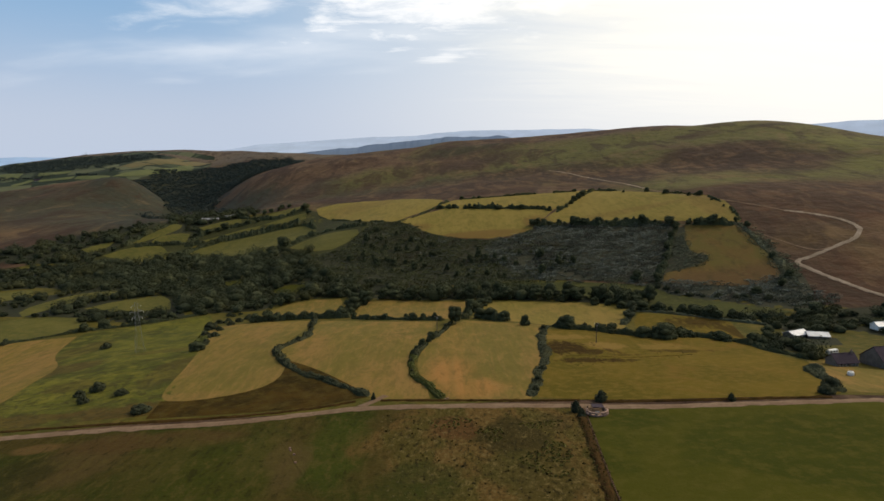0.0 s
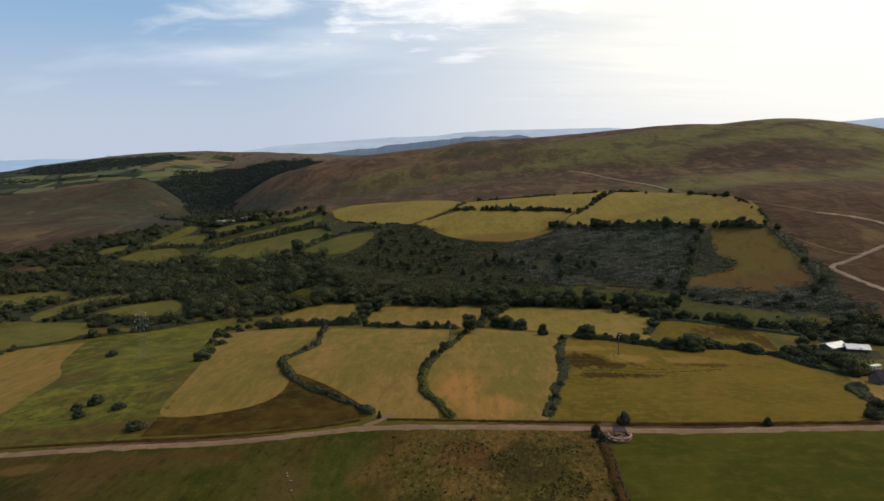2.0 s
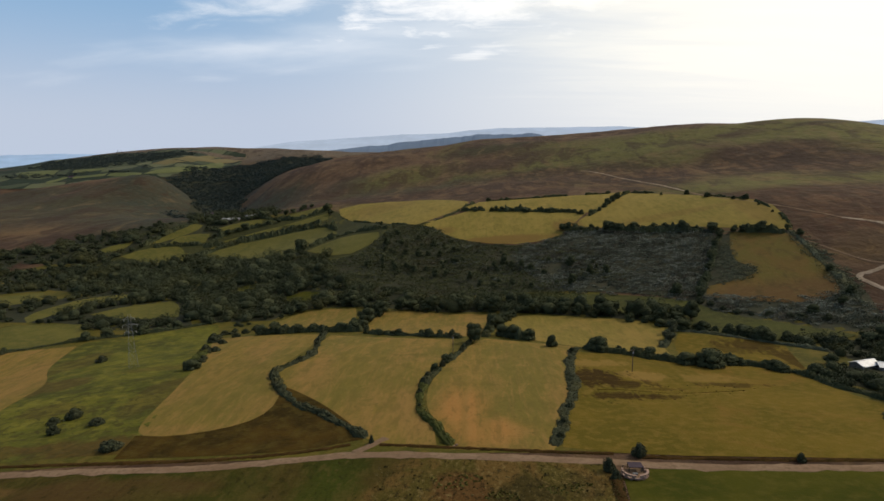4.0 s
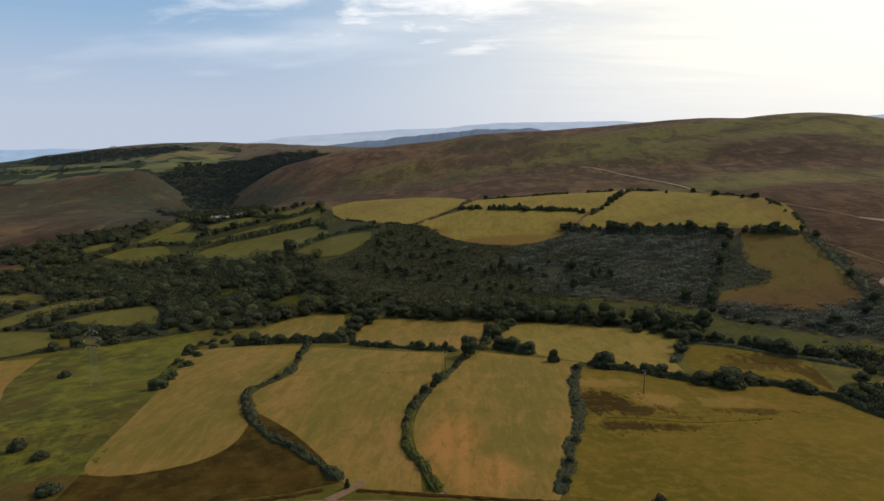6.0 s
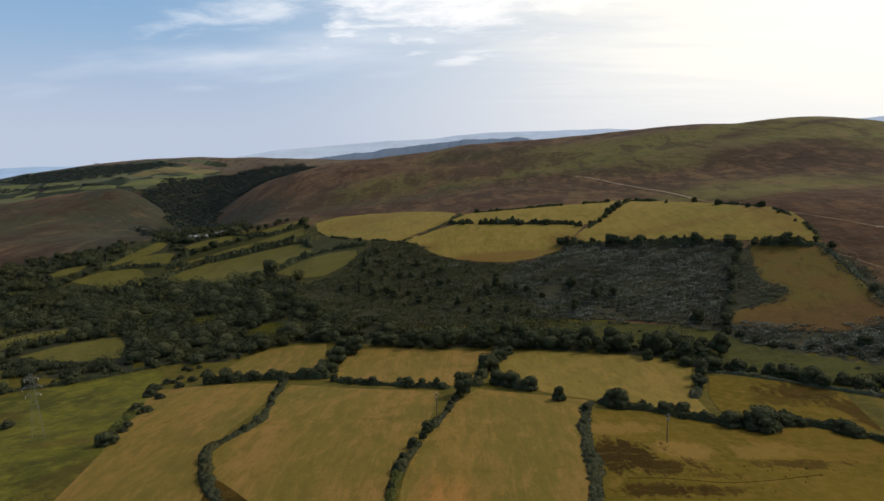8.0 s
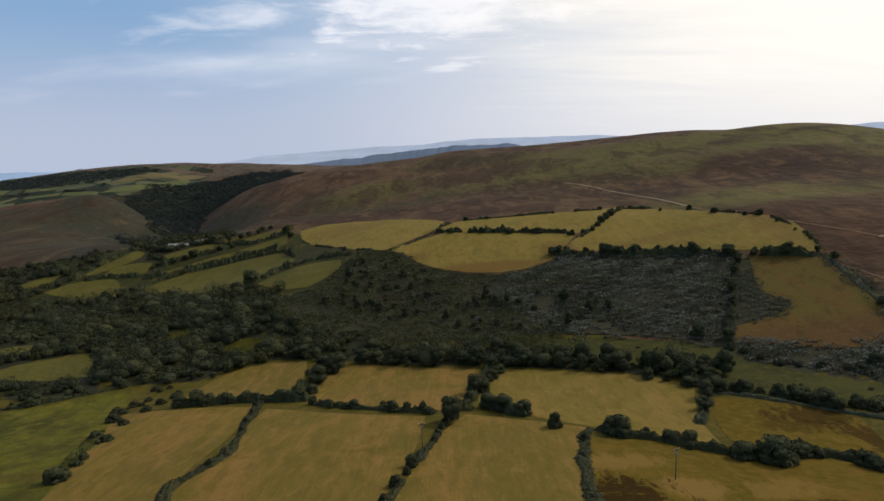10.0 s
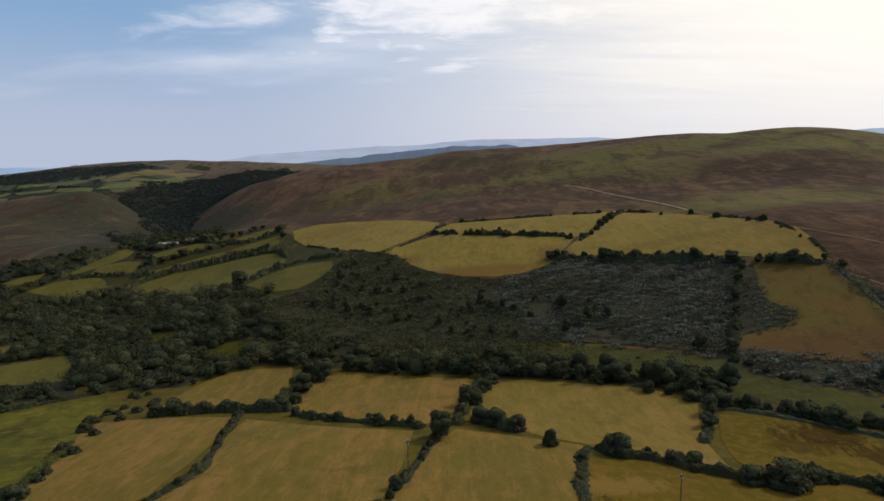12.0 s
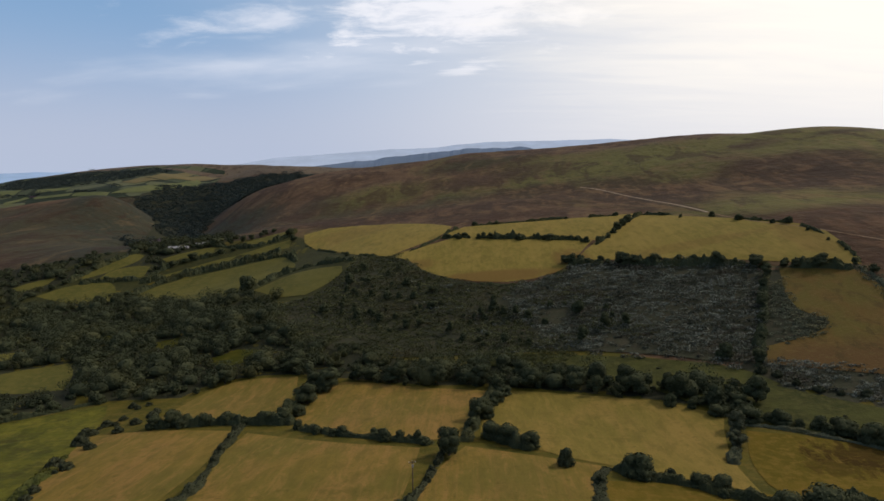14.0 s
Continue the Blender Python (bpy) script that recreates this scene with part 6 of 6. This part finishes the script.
def caravan(x, y, turn):
    root = new("caravan")
    root.matrix_basis = pose(x, y, gz(x, y), 0, 0, turn) @ Matrix.Scale(0.72, 4)
    tagged(root, "white touring caravan parked beside the farmhouse", "caravan")
    bm = bmesh.new()
    prism(bm, [(-1.15, 0.5), (1.15, 0.5), (1.2, 1.6), (1.0, 2.5), (0.6, 2.65), (-0.6, 2.65), (-1.0, 2.5), (-1.2, 1.6)], -3.0, 3.0)
    part("body", bm, WHITE_WALL, root)
    for k in (-1.7, 0.2, 1.9):
        boxed("window", (k - 0.5, -1.22, 1.45, k + 0.5, -1.14, 2.1), GLASS_DARK, root)
    for s in (-1, 1):
        bm = bmesh.new()
        limb(bm, (0, s * 1.0 - 0.1, 0.33), (0, s * 1.0 + 0.1, 0.33), 0.33, 0.33, 14)
        part("wheel", bm, GLASS_DARK, root)
    bm = bmesh.new()
    limb(bm, (3.0, 0, 0.5), (4.2, 0, 0.45), 0.06, 0.05)
    part("drawbar", bm, STEEL, root)


caravan(144.5, 223, 20)


def trough(x, y):
    root = new("water_tank")
    root.matrix_basis = pose(x, y, gz(x, y) + 0.1, 0, 0, 12)
    tagged(root, "white plastic water tank on timber bearers", "tank")
    bm = bmesh.new()
    limb(bm, (0, 0, 0.3), (0, 0, 1.25), 0.95, 0.9, 20)
    limb(bm, (0, 0, 1.25), (0, 0, 1.5), 0.9, 0.35, 20)
    part("tank_body", bm, WHITE_WALL, root)
    bm = bmesh.new()
    limb(bm, (0, 0, 1.5), (0, 0, 1.58), 0.3, 0.3, 14)
    part("lid", bm, STEEL, root)
    for s in (-0.6, 0.6):
        boxed("bearer", (-1.1, s - 0.12, -0.1, 1.1, s + 0.12, 0.3), DARK_WOOD, root)


trough(128, 187.5)


def power_pole(x, y, high, turn):
    root = new("power_pole")
    root.matrix_basis = pose(x, y, gz(x, y) - 0.3, 0, 0, turn)
    tagged(root, "weathered wooden electricity pole standing in a field", "pole", "electricity poles")
    bm = bmesh.new()
    limb(bm, (0, 0, 0), (0, 0, high), 0.17, 0.11, 10)
    part("pole", bm, DARK_WOOD, root)
    boxed("crossarm", (-0.9, -0.08, high - 0.45, 0.9, 0.08, high - 0.28), DARK_WOOD, root, bevel=0.015)
    for k in (-0.8, 0.0, 0.8):
        bm = bmesh.new()
        limb(bm, (k, 0, high - 0.28), (k, 0, high - 0.02 if k else high + 0.25), 0.07, 0.04, 8)
        part("insulator", bm, CERAMIC, root)
    boxed("transformer", (-0.22, -0.42, high - 1.5, 0.22, -0.1, high - 0.8), STEEL, root, bevel=0.03)


power_pole(61.8, 243, 8.6, 20)
power_pole(-2.6, 267, 8.6, 20)


def pylon(x, y, high, turn):
    """A steel lattice tower: four legs, bracing, and three pairs of arms."""
    root = new("pylon")
    root.matrix_basis = pose(x, y, gz(x, y) - 0.2, 0, 0, turn)
    tagged(root, "grey steel lattice pylon on the green slope", "pylon")
    levels = [0, 0.16, 0.32, 0.46, 0.58, 0.68, 0.78, 0.88, 1.0]
    half = lambda f: 1.9 * (1 - f) ** 1.2 + 0.42 * f
    corners = ((-1, -1), (1, -1), (1, 1), (-1, 1))
    for sx, sy in corners:
        bm = bmesh.new()
        for a, b in zip(levels[:-1], levels[1:]):
            limb(bm, (sx * half(a), sy * half(a), a * high), (sx * half(b), sy * half(b), b * high), 0.035, 0.03, 4)
        part("leg", bm, STEEL, root)
    for k, (a, b) in enumerate(zip(levels[:-1], levels[1:])):
        bm = bmesh.new()
        for (sx, sy), (tx, ty) in zip(corners, corners[1:] + corners[:1]):
            limb(bm, (sx * half(a), sy * half(a), a * high), (tx * half(b), ty * half(b), b * high), 0.013, 0.013, 4)
            limb(bm, (tx * half(a), ty * half(a), a * high), (sx * half(b), sy * half(b), b * high), 0.013, 0.013, 4)
            limb(bm, (sx * half(b), sy * half(b), b * high), (tx * half(b), ty * half(b), b * high), 0.012, 0.012, 4)
        part("bracing", bm, STEEL, root)
    for f, reach in ((0.68, 2.2), (0.80, 2.8), (0.92, 2.0)):
        for s in (-1, 1):
            bm = bmesh.new()
            for sy in (-1, 1):
                limb(bm, (s * half(f), sy * half(f), f * high), (s * reach, 0, f * high + 0.1), 0.045, 0.035, 4)
                limb(bm, (s * half(f), sy * half(f), f * high + 0.9), (s * reach, 0, f * high + 0.1), 0.04, 0.03, 4)
            arm = part("arm", bm, STEEL, root)
            bm = bmesh.new()
            limb(bm, (s * reach, 0, f * high + 0.1), (s * reach, 0, f * high - 0.9), 0.07, 0.05, 6)
            part("insulator", bm, CERAMIC, arm)


pylon(-138.8, 275.4, 23.5, 35)


def stone_mesh(seed, sx, sy, sz):
    """One rough field stone."""
    rng = np.random.default_rng(seed)
    bm = bmesh.new()
    box(bm, -sx / 2, -sy / 2, 0, sx / 2, sy / 2, sz, 0.12 * min(sx, sy, sz))
    for v in bm.verts:
        v.co += Vector(rng.normal(0, 0.05 * min(sx, sy, sz), 3))
    me = bpy.data.meshes.new("stone")
    bm.to_mesh(me)
    bm.free()
    return me


def stone_run(parent, pts, mat, seed, courses=2, size=(0.55, 0.4, 0.32), step=0.6):
    """Lay stones along a line in courses, as parts of a wall."""
    rng = np.random.default_rng(seed)
    kinds = [stone_mesh(seed + k, *size) for k in range(4)]
    for me in kinds:
        me.materials.append(mat)
    s, x, y, dx, dy = along(pts, step)
    for c in range(courses):
        for k in range(len(s)):
            if c and rng.uniform() < 0.15:
                continue
            ob = new("stone", kinds[int(rng.integers(4))])
            ob.parent = parent
            px, py = x[k] + dx[k] * step * 0.5 * (c % 2), y[k] + dy[k] * step * 0.5 * (c % 2)
            ob.matrix_basis = pose(px, py, gz(px, py) + 0.18 + c * size[2] * 0.96, 0, 0, math.degrees(math.atan2(dy[k], dx[k])) + float(rng.normal(0, 6)))


def stone_pen():
    root = new("stone_pen")
    tagged(root, "small round pen of pinkish stone beside the track", "pen")
    cx, cy = 41.0, 158.2
    ring = [(cx + 2.7 * math.cos(a), cy + 2.9 * math.sin(a)) for a in np.linspace(radians(160), radians(392), 14)]
    stone_run(root, ring, PEN_STONE, 300, 3, (0.6, 0.5, 0.36), 0.58)
    bm = bmesh.new()
    limb(bm, (cx, cy, gz(cx, cy) - 0.3), (cx, cy, gz(cx, cy) + 0.42), 2.75, 2.6, 24)
    part("floor", bm, DIRT, root, "pinkish dirt floor")
    z = gz(cx, cy) + 0.42
    boxed("gatepost", (cx + 1.9, cy + 0.9, z - 0.3, cx + 2.1, cy + 1.1, z + 1.2), DARK_WOOD, root)
    boxed("gatepost", (cx - 2.4, cy + 1.3, z - 0.3, cx - 2.2, cy + 1.5, z + 1.2), DARK_WOOD, root)
    shelter = boxed("shelter_roof", (cx - 1.2, cy + 0.2, z + 1.2, cx + 1.9, cy + 2.6, z + 1.32), SLATE, root, "dark lean-to roof")
    for px, py in ((cx - 1.1, cy + 0.6), (cx + 1.6, cy + 0.6), (cx - 1.1, cy + 2.3), (cx + 1.6, cy + 2.3)):
        boxed("post", (px - 0.07, py - 0.07, z, px + 0.07, py + 0.07, z + 1.2), DARK_WOOD, root)
    boxed("feed_trough", (cx - 0.6, cy - 0.9, z, cx + 0.5, cy - 0.4, z + 0.4), STEEL, root, "pale metal feed trough", 0.04)


stone_pen()


bank("brown grassy bank running down from the stone pen", [(36.6, 157), (35.6, 145), (33.6, 126), (32, 111), (30.6, 90), (28.6, 60), (24, -60)], 2.7, 0.55, REED_BANK, 6)
tufts("grass", "dry brown grass over the bank below the pen", [(35.2, 157), (38, 157), (37, 145), (35, 126), (33.4, 108), (31, 108), (32.2, 126), (34, 145)], 0.9, 0.5, 0.75, 5, RUSH, 84)
tumbled = new("tumbled_wall")
tagged(tumbled, "low tumbled wall of brown stones along a grassy bank", "wall", kind="structure")
stone_run(tumbled, [(37.6, 154), (36.6, 145), (34.6, 126), (33.3, 111), (31.9, 90), (30.1, 64)], BANK_STONE, 340, 1, (0.42, 0.34, 0.26), 0.85)
ribbon("rut", "dark ditch line crossing the grazed pasture", "ditch", [(45, 220), (52, 220.4), (60, 219), (68, 217), (80, 219), (92, 222)], 0.4, DARK_RUSH, 0.22, 10)
stone_kinds = [stone_mesh(500 + k, 0.9, 0.7, 0.5) for k in range(3)]
for me in stone_kinds:
    me.materials.append(PINK_STONE)
for k, (x, y) in enumerate(((0.5, 176.6), (1.2, 177.4), (-0.6, 178.2), (-39.5, 150), (-39, 148.6), (-37.5, 146), (-36, 141))):
    ob = new("boulder", stone_kinds[k % 3])
    ob.matrix_basis = pose(x, y, gz(x, y) + 0.05, 0, 0, 37 * k) @ Matrix.Scale(0.7, 4)
    tagged(ob, "pale weathered boulder lying in the grass", "boulder", "boulders")
